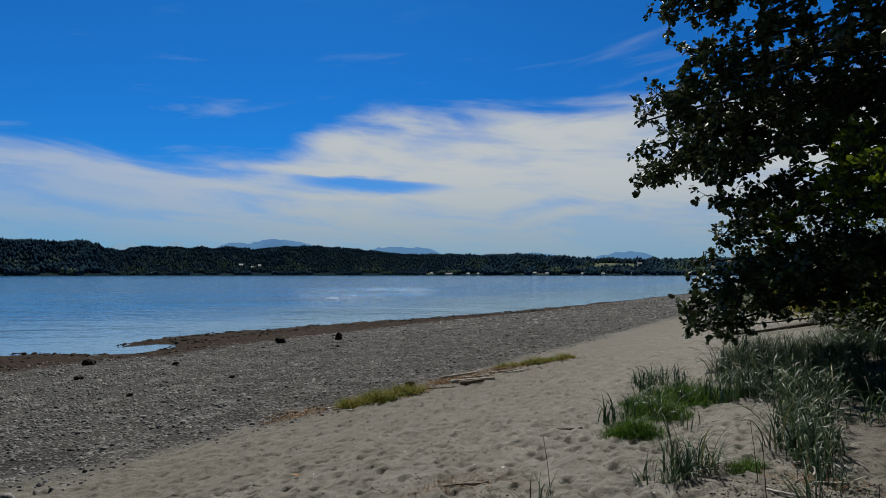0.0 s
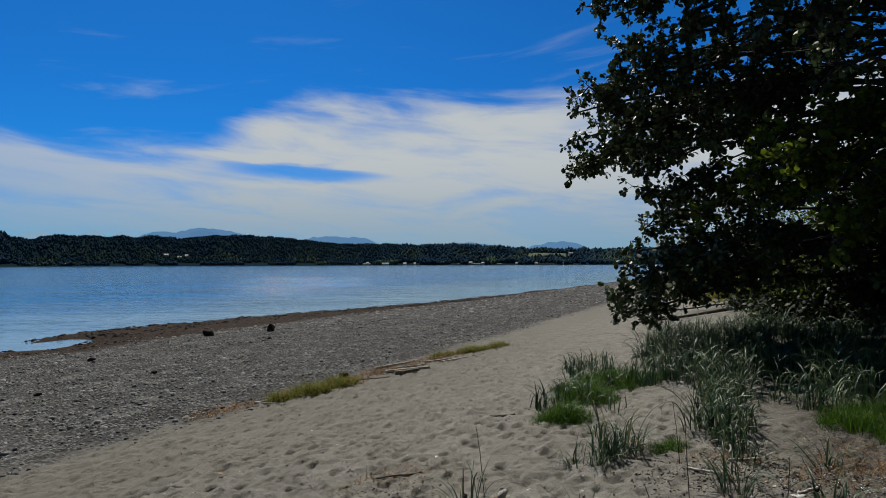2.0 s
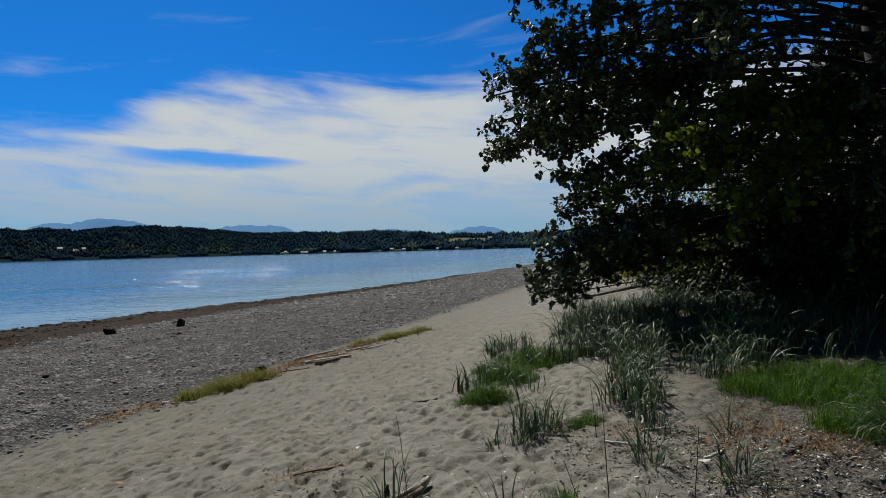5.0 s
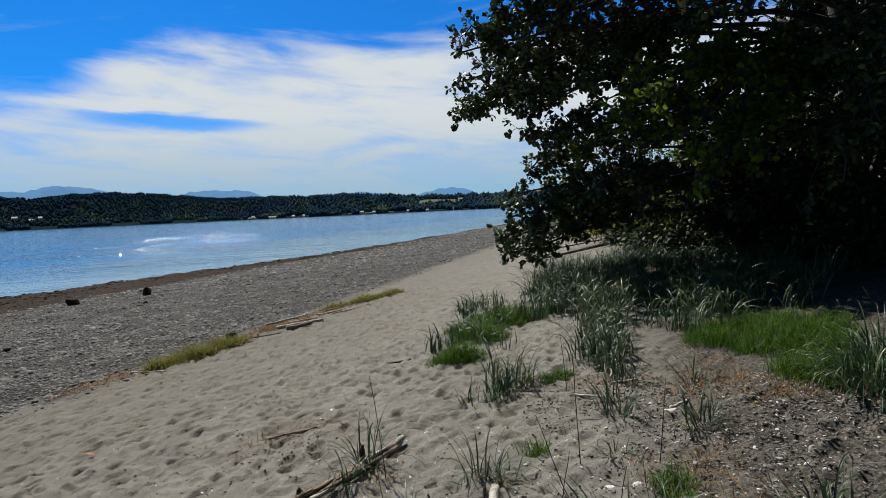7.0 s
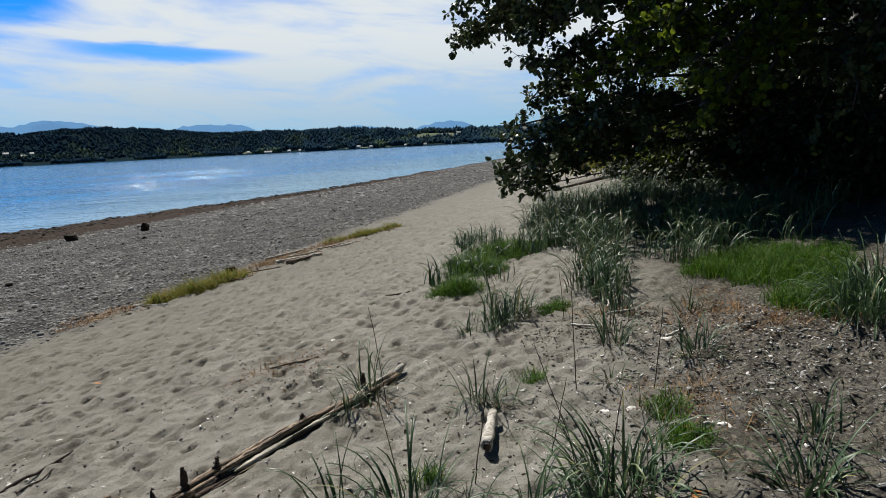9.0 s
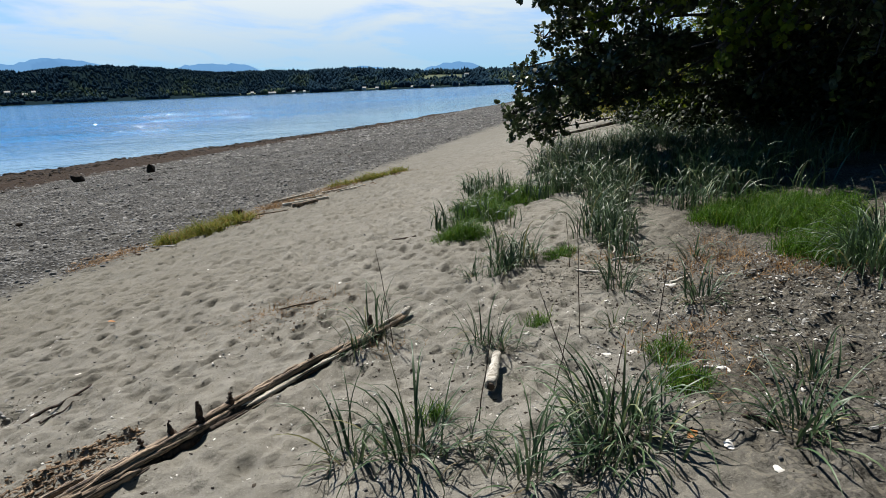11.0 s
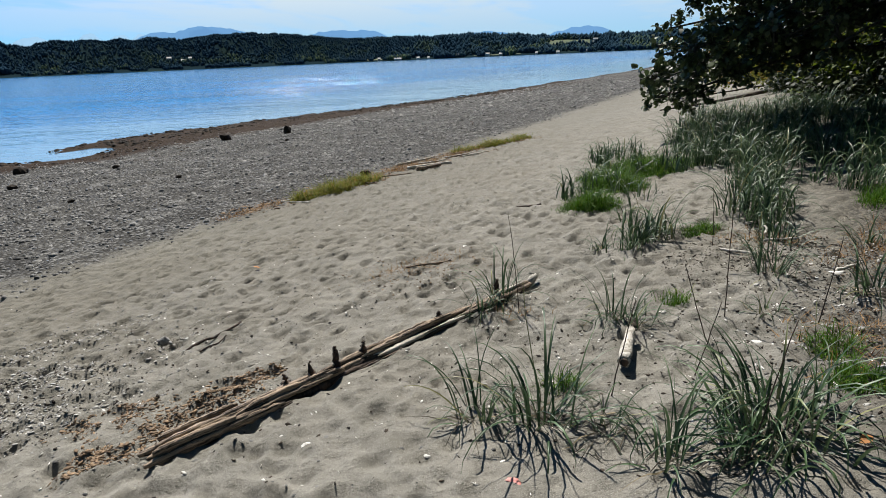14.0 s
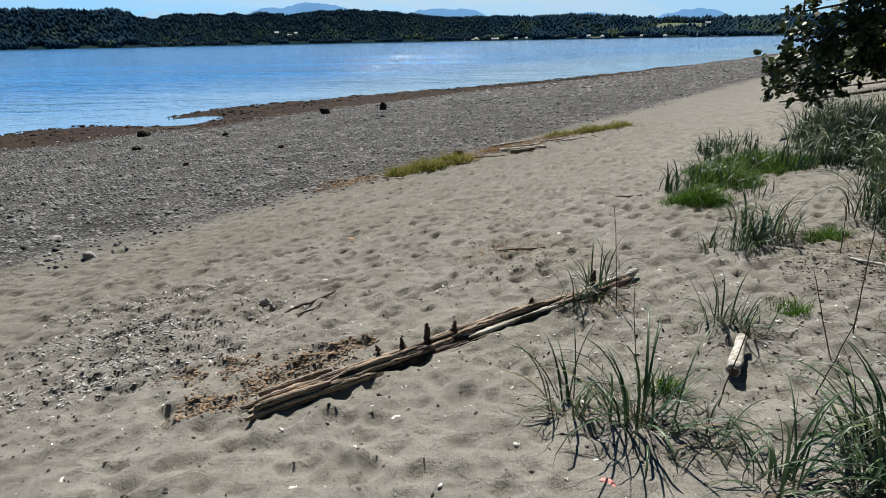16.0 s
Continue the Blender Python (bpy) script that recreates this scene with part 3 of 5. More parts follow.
def limb_with_twigs(start, tip, rng, boughs, twigs, twig_leaves, reach, radius=0.11, outer=0.45):
    """One limb with its boughs and twigs, and the places of its leaves."""
    pile, spots, ways = Pile(), [], []
    limb = bend(start, tip, 0.45, 14, rng, 0.08)
    pile.add(*tube(limb, np.linspace(radius, 0.016, 14), 7, 0.2, rng))
    for _ in range(boughs):
        f = outer + (1 - outer) * rng.random() ** 0.7
        at = limb[min(13, int(f * 13.5))]
        way = rng.normal(0, 1, 3) * np.array([1, 1, 0.75])
        way /= np.linalg.norm(way)
        end = at + way * reach * rng.uniform(0.45, 1.1)
        end[2] = max(end[2], on_ground(end[0], end[1]) + 0.45)
        bough = bend(at, end, 0.06, 7, rng, 0.05)
        pile.add(*tube(bough[::2], np.linspace(0.024, 0.007, 4), 4))
        for _ in range(twigs):
            g = rng.uniform(0.2, 1.0)
            base = bough[min(6, int(g * 6.5))]
            tw = rng.normal(0, 1, 3)
            twig_end = base + tw / np.linalg.norm(tw) * rng.uniform(0.14, 0.34)
            pile.add(*tube(np.stack([base, twig_end]), (0.006, 0.003), 3))
            t = rng.uniform(0.35, 1.03, twig_leaves)[:, None]
            spots.append(base + (twig_end - base) * t + rng.normal(0, 0.022, (twig_leaves, 3)))
            ways.append(np.repeat((tw / np.linalg.norm(tw))[None], twig_leaves, 0))
    return pile.mesh("limb", True), np.concatenate(spots), np.concatenate(ways)


def tree(name, at, top, radius, tips, leaf, mat, label, seed, simple=False):
    """A tree: trunk, limbs one by one, and a crown. tips: place, start on the trunk, boughs, twigs, leaves a twig, reach."""
    r = np.random.default_rng(seed)
    ob = thing(name, *at, label, "tree")
    back = ob.matrix_basis.inverted()
    v, f = tube(bend(at, top, 0, 12, r, 0.05), np.linspace(radius, radius * 0.5, 12), 12, 0.15, r)
    made = [part("trunk", fast_mesh("trunk", v, f, True), BARK, ob)]
    shape = (SIMPLE_LEAF, SIMPLE_FACES) if simple else (LEAF, LEAF_FACES)
    for tip, share, boughs, twigs, per, reach, *other in tips:
        start = np.array(at) + (np.array(top) - np.array(at)) * share
        mesh, where, ways = limb_with_twigs(start, tip, r, boughs, twigs, per, reach, radius * 0.19)
        made.append(part("limb", mesh, BARK, ob))
        part("foliage", fast_mesh("foliage", *leaves(where, leaf, r, *shape, ways=ways)), other[0] if other else mat, made[-1], "yellow-green leaves with sunlight painted into their colour" if other else "dense dark green leaves")
    for o in made:
        o.matrix_parent_inverse = back
    return ob


def along_ray(az, el, d):
    x, y = polar(az, d)
    return (float(x), float(y), EYE + d * math.tan(radians(el)))


rng = np.random.default_rng(21)
EDGE = (  # bearing, elevation and reach of the limbs that overhang the beach
    (22.0, 23.8, 0.45), (23.8, 22.8, 0.42), (24.6, 26.5, 0.8), (22.4, 27.5, 0.6), (27.0, 24.0, 0.7), (26.0, 33.0, 1.0), (33.0, 36.0, 1.1), (27.8, 20.6, 0.6), (25.8, 19.8, 0.45), (30.0, 19.0, 0.7), (33.4, 23.0, 0.8), (36.2, 27.0, 0.9), (29.2, 26.0, 0.8), (36.2, 17.0, 0.8),
    (21.8, 16.6, 0.42), (20.2, 14.6, 0.36), (19.9, 12.0, 0.36), (20.4, 9.6, 0.30), (22.0, 9.9, 0.34), (22.4, 13.2, 0.6), (24.0, 16.6, 0.55), (25.0, 13.4, 0.55),
    (27.0, 9.6, 0.5), (27.6, 13.4, 0.6), (27.4, 6.4, 0.42), (28.0, 18.0, 0.7), (26.6, 3.4, 0.42), (25.2, 1.0, 0.42), (24.2, -1.3, 0.36), (23.8, -3.6, 0.32), (24.4, -4.9, 0.26), (25.8, -2.6, 0.42),
    (28.0, -0.6, 0.5), (28.4, -3.2, 0.36), (29.5, 2.2, 0.6), (31.5, 5.6, 0.7), (29.8, 10.0, 0.6), (30.4, 15.5, 0.7), (30.8, 22.5, 0.8), (32.0, 29.0, 1.0), (34.0, 9.4, 0.6), (34.8, 19.0, 0.8),
    (34.8, 3.2, 0.7), (33.0, -0.6, 0.6), (37.0, 13.0, 0.7), (37.6, -0.8, 0.8), (38.6, 6.0, 0.8), (38.5, 24.0, 0.9), (44.0, -1.5, 0.9), (48.0, -2.0, 1.0), (54.0, -2.5, 1.1))
tips = [(along_ray(a, e, 11.6 + 1.0 * math.sin(a * 7 + e)), min(0.95, max(0.2, (e + 6) / 36)), *((25, 8, 10) if a < 27.5 else (8, 7, 9) if e > 11 else (12, 7, 9)), r) for a, e, r in EDGE]
# limbs added landward and overhead, partly unseen, to shade the ground
for k in range(42):
    a, e, d = 40 + 34 * rng.random() ** 0.85, rng.uniform(4, 40), rng.uniform(8.4, 13.0)
    e = e if a > 46 else max(e, 15)
    tips.append((along_ray(a, e, d), min(0.95, (e + 6) / 36), *((12, 7, 8) if a < 46 else (17, 8, 11)), 1.15))
# limbs added in front to draw sunlit patches with the brighter leaf copy
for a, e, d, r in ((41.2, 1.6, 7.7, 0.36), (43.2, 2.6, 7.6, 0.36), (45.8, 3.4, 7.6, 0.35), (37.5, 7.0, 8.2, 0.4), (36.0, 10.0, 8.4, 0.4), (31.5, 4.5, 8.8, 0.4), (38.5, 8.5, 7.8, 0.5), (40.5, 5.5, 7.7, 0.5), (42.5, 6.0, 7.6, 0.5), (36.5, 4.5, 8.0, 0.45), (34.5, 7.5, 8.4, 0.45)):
    tips.append((along_ray(a, e, d * 1.15), 0.5, 9, 8, 8, r * 1.1, SUN_TINTED_LEAF))
OAK = (12.2, 8.6, on_ground(12.2, 8.6, 0.2))
tree("oak_tree", OAK, (11.6, 9.0, 8.6), 0.36, tips, 0.1, OAK_LEAF, "spreading broadleaf tree with dark leaves over dune grass", 22)
# trees added behind, some of them unseen, to close off the sky
for k, (x, y, tall) in enumerate(((16.8, 13.2, 8.5), (17.5, 8.0, 9.5), (13.0, 2.5, 8.0), (21.0, 15.0, 10.0))):
    z = on_ground(x, y, 0.2)
    tips = []
    for j in range(24):
        a, out, up = rng.uniform(0, 2 * math.pi), rng.uniform(0.8, 3.2), rng.uniform(0.15, 1.0)
        tips.append(((x + math.cos(a) * out * (1.15 - 0.6 * up), y + math.sin(a) * out * (1.15 - 0.6 * up), z + tall * up), 0.85 * up, 9, 7, 9, 1.3))
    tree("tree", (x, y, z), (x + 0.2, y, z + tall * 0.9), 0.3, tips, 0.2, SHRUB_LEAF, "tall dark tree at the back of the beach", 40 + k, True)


def shrub(name, x, y, wide, tall, count, leaf, mat, label, seed):
    """A bush: many stems from one root, leaves in clumps round their ends."""
    r = np.random.default_rng(seed)
    z = on_ground(x, y, 0.1)
    ob = thing(name, x, y, z, label, "shrub", "shrubs behind the tree")
    at = []
    for _ in range(14):
        a, out = r.uniform(0, 2 * np.pi), wide * r.random() ** 0.5
        end = np.array([math.cos(a) * out, math.sin(a) * out, tall * r.uniform(0.35, 1.0) * (1 - 0.35 * (out / wide) ** 2)])
        line = bend((r.normal(0, 0.15), r.normal(0, 0.15), 0), end, 0.15, 8, r, 0.04)
        part("stem", fast_mesh("stem", *tube(line, np.linspace(0.03, 0.008, 8), 5), True), BARK, ob)
        clump = end + r.normal(0, 1, (int(count / 14), 3)) * np.array([0.2 * wide, 0.2 * wide, 0.16 * tall])
        low = line[r.integers(3, 8, int(count / 32))] + r.normal(0, 0.14 * wide, (int(count / 32), 3))
        at += [clump, low]
    at = np.concatenate(at)
    at = at[at[:, 2] > 0.1]
    part("foliage", fast_mesh("foliage", *leaves(at, leaf, r, SIMPLE_LEAF, SIMPLE_FACES)), mat, ob)


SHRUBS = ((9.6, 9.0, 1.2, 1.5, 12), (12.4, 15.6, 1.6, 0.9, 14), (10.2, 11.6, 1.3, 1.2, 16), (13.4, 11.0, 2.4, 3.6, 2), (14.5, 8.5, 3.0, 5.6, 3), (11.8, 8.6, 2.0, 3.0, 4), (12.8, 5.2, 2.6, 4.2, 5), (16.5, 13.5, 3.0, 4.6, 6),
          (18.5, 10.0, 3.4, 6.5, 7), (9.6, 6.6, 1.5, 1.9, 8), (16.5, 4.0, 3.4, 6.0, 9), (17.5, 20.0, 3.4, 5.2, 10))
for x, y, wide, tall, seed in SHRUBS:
    shrub("shrub", x, y, wide, tall, 7000, 0.13, SHRUB_LEAF, "dense green shrub with the shade of the tree put into its colour", seed)
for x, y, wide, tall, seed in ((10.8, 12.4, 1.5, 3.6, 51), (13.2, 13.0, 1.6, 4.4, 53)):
    shrub("shrub", x, y, wide, tall, 4200, 0.12, BACKLIGHT_TINTED_LEAF, "yellow-green shrub with light from behind put into its leaf colour", seed)
for x, y, seed in ((13.2, 18.6, 30), (17.5, 27.5, 31), (20.5, 31.0, 32), (24.0, 38.0, 33), (21.5, 26.0, 34)):
    shrub("shrub", x, y, 2.4, 2.0, 2600, 0.13, WRACK_GREEN, "sunlit yellow-green bush at the top of the beach", seed)

# ---- grass ----
def blades(base, azim, length, width, lean, curl, rng, segments=6, fold=1.6):
    """Arching grass blades with a crease, one row of arrays each: verts and triangles."""
    n_blades = len(length)
    t = np.linspace(0, 1, segments + 1)
    ang = lean[:, None] + curl[:, None] * t[None] ** fold  # from the vertical
    seg = length[:, None] / segments
    dx = np.concatenate([np.zeros((n_blades, 1)), np.cumsum(np.sin(ang[:, :-1]) * seg, 1)], 1)
    dz = np.concatenate([np.zeros((n_blades, 1)), np.cumsum(np.cos(ang[:, :-1]) * seg, 1)], 1)
    ca, sa = np.cos(azim)[:, None], np.sin(azim)[:, None]
    twist = rng.uniform(-0.7, 0.7, n_blades)[:, None] * t
    mid = np.stack([base[:, :1] + dx * ca, base[:, 1:2] + dx * sa, base[:, 2:3] + dz], -1)
    w = width[:, None] * np.clip(1.15 * (1 - t[None]) ** 0.7, 0.03, 1) * (0.6 + 0.4 * np.minimum(1, t[None] * 5))
    sx, sy, sz = -sa * np.cos(twist), ca * np.cos(twist), np.sin(twist)
    side = np.stack([sx + 0 * t, sy + 0 * t, sz], -1) * w[..., None] * 0.5
    crease = np.zeros_like(side)
    crease[..., 2] = -0.25 * w
    rows = np.stack([mid + side, mid + crease, mid - side], 2)  # blades, steps, 3, xyz
    k = (segments + 1) * 3
    faces = []
    for i in range(segments):
        for j in range(2):
            p = i * 3 + j
            faces += [(p, p + 1, p + 4), (p, p + 4, p + 3)]
    faces = np.array(faces)[None] + (np.arange(n_blades) * k)[:, None, None]
    return rows.reshape(-1, 3), faces.reshape(-1, 3)


def tuft_mesh(seed, count, tall, wide, spread_out, stalks=1):
    """One tuft of dune grass about its root: leaves that arch over, and a few upright stalks."""
    r = np.random.default_rng(seed)
    pile = Pile()
    base = np.concatenate([r.normal(0, spread_out, (count, 2)), np.full((count, 1), -0.03)], 1)
    azim = np.arctan2(base[:, 1], base[:, 0]) + r.normal(0, 0.8, count)
    length = tall * r.uniform(0.4, 1.1, count)
    pile.add(*blades(base, azim, length, wide * r.uniform(0.5, 1.3, count), np.abs(r.normal(0.45, 0.42, count)), r.gamma(3.0, 0.8, count) + 0.5, r, 8, 2.0))
    for _ in range(stalks):
        top = (r.normal(0, 0.1), r.normal(0, 0.1), tall * r.uniform(0.8, 1.15))
        pile.add(*tube(bend((r.normal(0, spread_out), r.normal(0, spread_out), -0.03), top, 0, 6, r, 0.01), np.linspace(0.003, 0.0015, 6), 4))
    return pile.mesh("blades")


def dead_and_shadow_blades_mesh(seed, count, tall, x, y):
    """Old blades about the root that have sunk down onto the sand; many also draw the tuft's shadows."""
    r = np.random.default_rng(seed)
    base = np.concatenate([r.normal(0, 0.04, (count, 2)), np.full((count, 1), 0.012)], 1)
    v, f = blades(base, r.uniform(0, 2 * np.pi, count), tall * r.uniform(0.35, 0.8, count), r.uniform(0.004, 0.009, count), r.normal(1.1, 0.15, count), r.uniform(0.3, 0.6, count), r, 7, 0.8)
    v[:, 2] = np.maximum(v[:, 2] * 0.3, 0.006) + height(x + v[:, 0], y + v[:, 1]) - height(x, y)
    return fast_mesh("dead_and_shadow_blades", v, f)


def dune_tuft(x, y, count, tall, wide, seed, spread_out=0.045, stalks=1, label="tuft of blue-green dune grass in the sand"):
    ob = thing("dune_grass", x, y, on_ground(x, y), label, "grass", "dune grass tufts")
    part("blades", tuft_mesh(seed, int(count * 1.25), tall * 0.78, wide * 0.88, spread_out, stalks if count > 30 else 0), DUNE_GRASS, ob)
    part("dead_and_shadow_blades", dead_and_shadow_blades_mesh(seed + 500, 8 + count // 4, tall * 0.75, x, y), DEAD_AND_SHADOW_BLADE, ob, "sunken grey dead blades that also draw the shadows of the tuft")
    return ob


for row in (  # x, y, blades, height, blade width, seed
        (1.46, 2.18, 120, 0.74, 0.016, 1), (0.57, 2.50, 44, 0.92, 0.014, 2), (0.29, 2.65, 24, 0.72, 0.012, 3), (0.84, 2.42, 16, 0.42, 0.012, 30), (0.95, 2.09, 26, 0.72, 0.013, 4), (1.22, 2.02, 20, 0.5, 0.012, 31),
        (0.67, 4.02, 28, 0.88, 0.013, 5), (0.5, 3.86, 16, 0.55, 0.011, 6), (1.28, 3.46, 26, 0.62, 0.012, 7), (1.35, 3.33, 22, 0.55, 0.011, 8), (2.05, 4.83, 46, 0.58, 0.013, 9),
        (1.70, 4.83, 20, 0.45, 0.011, 10), (2.13, 3.23, 14, 0.4, 0.011, 11), (2.48, 3.74, 30, 0.62, 0.012, 12), (2.75, 3.19, 34, 0.55, 0.013, 13), (2.46, 2.12, 26, 0.6, 0.014, 14),
        (2.08, 1.83, 46, 0.62, 0.015, 15), (3.95, 2.95, 170, 0.85, 0.017, 16), (4.25, 3.1, 110, 0.85, 0.017, 17), (2.95, 4.35, 30, 0.6, 0.014, 21), (3.35, 3.95, 16, 0.5, 0.014, 22), (3.1, 4.95, 30, 0.6, 0.014, 23), (3.5, 5.2, 34, 0.6, 0.014, 24), (1.9, 4.7, 22, 0.5, 0.013, 25), (2.2, 4.95, 30, 0.55, 0.014, 26), (2.25, 5.6, 20, 0.45, 0.014, 27), (0.78, 2.3, 10, 0.35, 0.008, 18), (2.35, 5.0, 24, 0.6, 0.012, 19),
        (2.62, 4.0, 22, 0.55, 0.012, 20)):
    dune_tuft(*row[:5], row[5] + 100, 0.028 + 0.0006 * row[2])


def inside(x, y, zones):
    keep = np.zeros(len(x), bool)
    for cx, cy, rx, ry, turn in zones:
        a = radians(turn)
        u, v = (x - cx) * math.cos(a) + (y - cy) * math.sin(a), -(x - cx) * math.sin(a) + (y - cy) * math.cos(a)
        edge = 1 + 0.5 * (value_noise(x * 1.7 + 20, y * 1.7, 0) - 0.5) + 0.3 * (value_noise(x * 5, y * 5 + 9, 1) - 0.5)
        keep |= (u / rx) ** 2 + (v / ry) ** 2 < edge
    return keep


def turf(name, zones, tufts, per, tall, wide, lean, mat, label, seed, segments=4, clump=0.05, dome=0.0, fold=1.6, droop=0.0):
    """A stand of grass that grows in little clumps over the zones (x, y, half widths, turn)."""
    r = np.random.default_rng(seed)
    z = np.array(zones)
    pick = r.choice(len(z), tufts * 3, p=z[:, 2] * z[:, 3] / (z[:, 2] * z[:, 3]).sum())
    a, d = r.uniform(0, 2 * np.pi, tufts * 3), 1.2 * r.random(tufts * 3) ** 0.5
    u, v = np.cos(a) * d * z[pick, 2], np.sin(a) * d * z[pick, 3]
    c, t = np.cos(np.radians(z[pick, 4])), np.sin(np.radians(z[pick, 4]))
    x, y = z[pick, 0] + u * c - v * t, z[pick, 1] + u * t + v * c
    keep = np.flatnonzero(inside(x, y, zones))[:tufts]
    size = r.uniform(0.65, 1.15, len(keep)) * (1 + dome * (0.6 - np.minimum(1, d[keep])))
    x, y = np.repeat(x[keep], per), np.repeat(y[keep], per)
    size = np.repeat(size, per)
    count = len(x)
    x, y = x + r.normal(0, clump, count), y + r.normal(0, clump, count)
    base = np.stack([x, y, height(x, y) - 0.02], -1)
    v, f = blades(base, r.uniform(0, 2 * np.pi, count), tall * size * r.uniform(0.5, 1.1, count), wide * r.uniform(0.6, 1.3, count),
                  np.abs(r.normal(lean, 0.25, count)), r.gamma(3.0, 0.55, count) * (0.6 + 0.25 * fold) + 0.4 + droop, r, segments, fold)
    tagged(part(name, fast_mesh(name, v, f), mat), label, "grass", kind="stuff")


turf("dune_grass_stand", ((5.9, 10.0, 3.2, 1.0, 62), (5.0, 7.3, 0.8, 0.9, 0), (5.7, 5.5, 1.0, 0.4, -30), (7.0, 6.6, 1.4, 0.9, 0), (8.0, 9.2, 1.5, 1.3, 0), (9.2, 12.0, 1.4, 1.2, 0)),
     400, 14, 0.82, 0.02, 0.15, DUNE_GRASS, "dense stand of blue-green dune grass before the tree", 5, 8, 0.08, 0.0, 2.0, 0.7)
turf("dune_grass_clumps", ((3.6, 5.55, 0.42, 0.75, -15), (4.25, 6.2, 0.5, 0.5, 0), (3.15, 4.75, 0.2, 0.3, 0), (4.6, 5.3, 0.4, 0.25, -30), (2.15, 4.9, 0.25, 0.22, 0)),
     42, 14, 0.68, 0.017, 0.2, DUNE_GRASS, "separate clumps of arching dune grass with sand between", 55, 8, 0.06, 0.0, 2.0, 0.6)
turf("green_grass", ((2.17, 6.45, 0.33, 0.28, -30), (2.2, 6.5, 0.25, 0.22, -30), (3.4, 8.1, 0.9, 0.6, 10), (2.75, 7.3, 0.4, 0.42, 30)), 1000, 17, 0.26, 0.0065, 0.5, GREEN_GRASS,
     "low bright green grass mounds at the dune edge", 6, 3, 0.04, 1.5)
turf("dune_grass_fringe", ((2.6, 6.9, 0.6, 0.5, 0), (3.6, 8.0, 1.0, 0.7, 0), (3.7, 9.6, 0.4, 1.2, -20)), 55, 11, 0.6, 0.018, 0.2, DUNE_GRASS,
     "scattered dune grass standing through the green mounds", 15, 8, 0.06, 0.0, 2.0, 0.7)
turf("green_grass_patch", ((4.75, 4.3, 0.65, 0.5, 30), (4.1, 3.4, 0.36, 0.36, 0), (4.6, 4.8, 0.5, 0.28, 0)), 800, 14, 0.25, 0.007, 0.35, GREEN_GRASS,
     "patch of bright green grass on dark soil", 7, 3, 0.05)
turf("weed_patch", ((2.13, 2.72, 0.11, 0.09, 0), (2.6, 4.85, 0.14, 0.12, 0), (1.98, 2.4, 0.11, 0.1, 0), (4.4, 2.6, 0.18, 0.15, 0), (0.72, 2.75, 0.07, 0.07, 0), (1.75, 3.6, 0.07, 0.07, 0)), 240, 12, 0.15, 0.006, 0.45, GREEN_GRASS,
     "small green weeds on the sandy soil", 8, 3, 0.03)
turf("wrack_weed", ((-1.75, 10.6, 0.24, 0.18, 45), (-1.3, 11.05, 0.38, 0.34, 45), (-0.8, 11.6, 0.36, 0.36, 40)), 230, 16, 0.34, 0.013, 0.6, WRACK_GREEN,
     "yellow-green beach weed along the edge of the pebbles", 9, 4, 0.06, 0.9)
turf("wrack_weed_far", ((1.7, 14.75, 0.35, 0.22, 30), (2.5, 15.1, 0.5, 0.3, 20), (3.3, 15.45, 0.35, 0.28, 30)), 170, 13, 0.27, 0.013, 0.6, WRACK_GREEN,
     "yellow-green beach weed beside drift sticks", 10, 4, 0.06, 0.9)


turf("dry_litter", ((2.35, 2.85, 0.3, 0.22, 0), (3.3, 3.5, 0.5, 0.3, -30), (2.9, 4.5, 0.35, 0.3, 0), (0.1, 5.2, 0.5, 0.2, 20), (3.7, 3.1, 0.3, 0.3, 0), (0.75, 3.8, 0.15, 0.15, 0), (3.6, 4.0, 0.7, 0.22, 40), (2.2, 2.4, 0.3, 0.25, 0)), 460, 8, 0.13, 0.005, 1.1, DRY_GRASS,
     "flattened dry straw between the grass tufts", 16, 3, 0.07, 0.0, 1.6, -1.9)
turf("wrack_straw", ((-2.6, 10.2, 0.7, 0.25, 45), (-1.0, 11.6, 1.6, 0.3, 48), (0.4, 13.2, 0.7, 0.35, 40), (1.6, 14.4, 1.0, 0.3, 40)), 360, 9, 0.22, 0.007, 0.9, DRY_GRASS,
     "brown dry straw washed up along the pebbles", 17, 3, 0.08, 0.0, 1.6, -1.3)


# ---- driftwood ----
def stick(name, x0, y0, x1, y1, r0, r1, mat, label, seed, lift=0.0, shake=0.015, sides=8, category="driftwood"):
    r = np.random.default_rng(seed)
    t = np.linspace(0, 1, 9)
    xs, ys = x0 + (x1 - x0) * t, y0 + (y1 - y0) * t
    zs = np.array([float(land_height(x, y)) for x, y in zip(xs, ys)]) + np.linspace(r0, r1, 9) * 0.6 + 0.012 + lift
    line = np.stack([xs, ys, zs], -1) + np.cumsum(r.normal(0, shake, (9, 3)), 0) * np.array([1, 1, 0.2])
    mid = line.mean(0)
    v, f = tube(line - mid, np.linspace(r0, r1, 9), sides, 0.35, r)
    ob = part(name, fast_mesh(name, v, f, True), mat)
    ob.matrix_basis = pose(*mid)
    return tagged(ob, label, category)


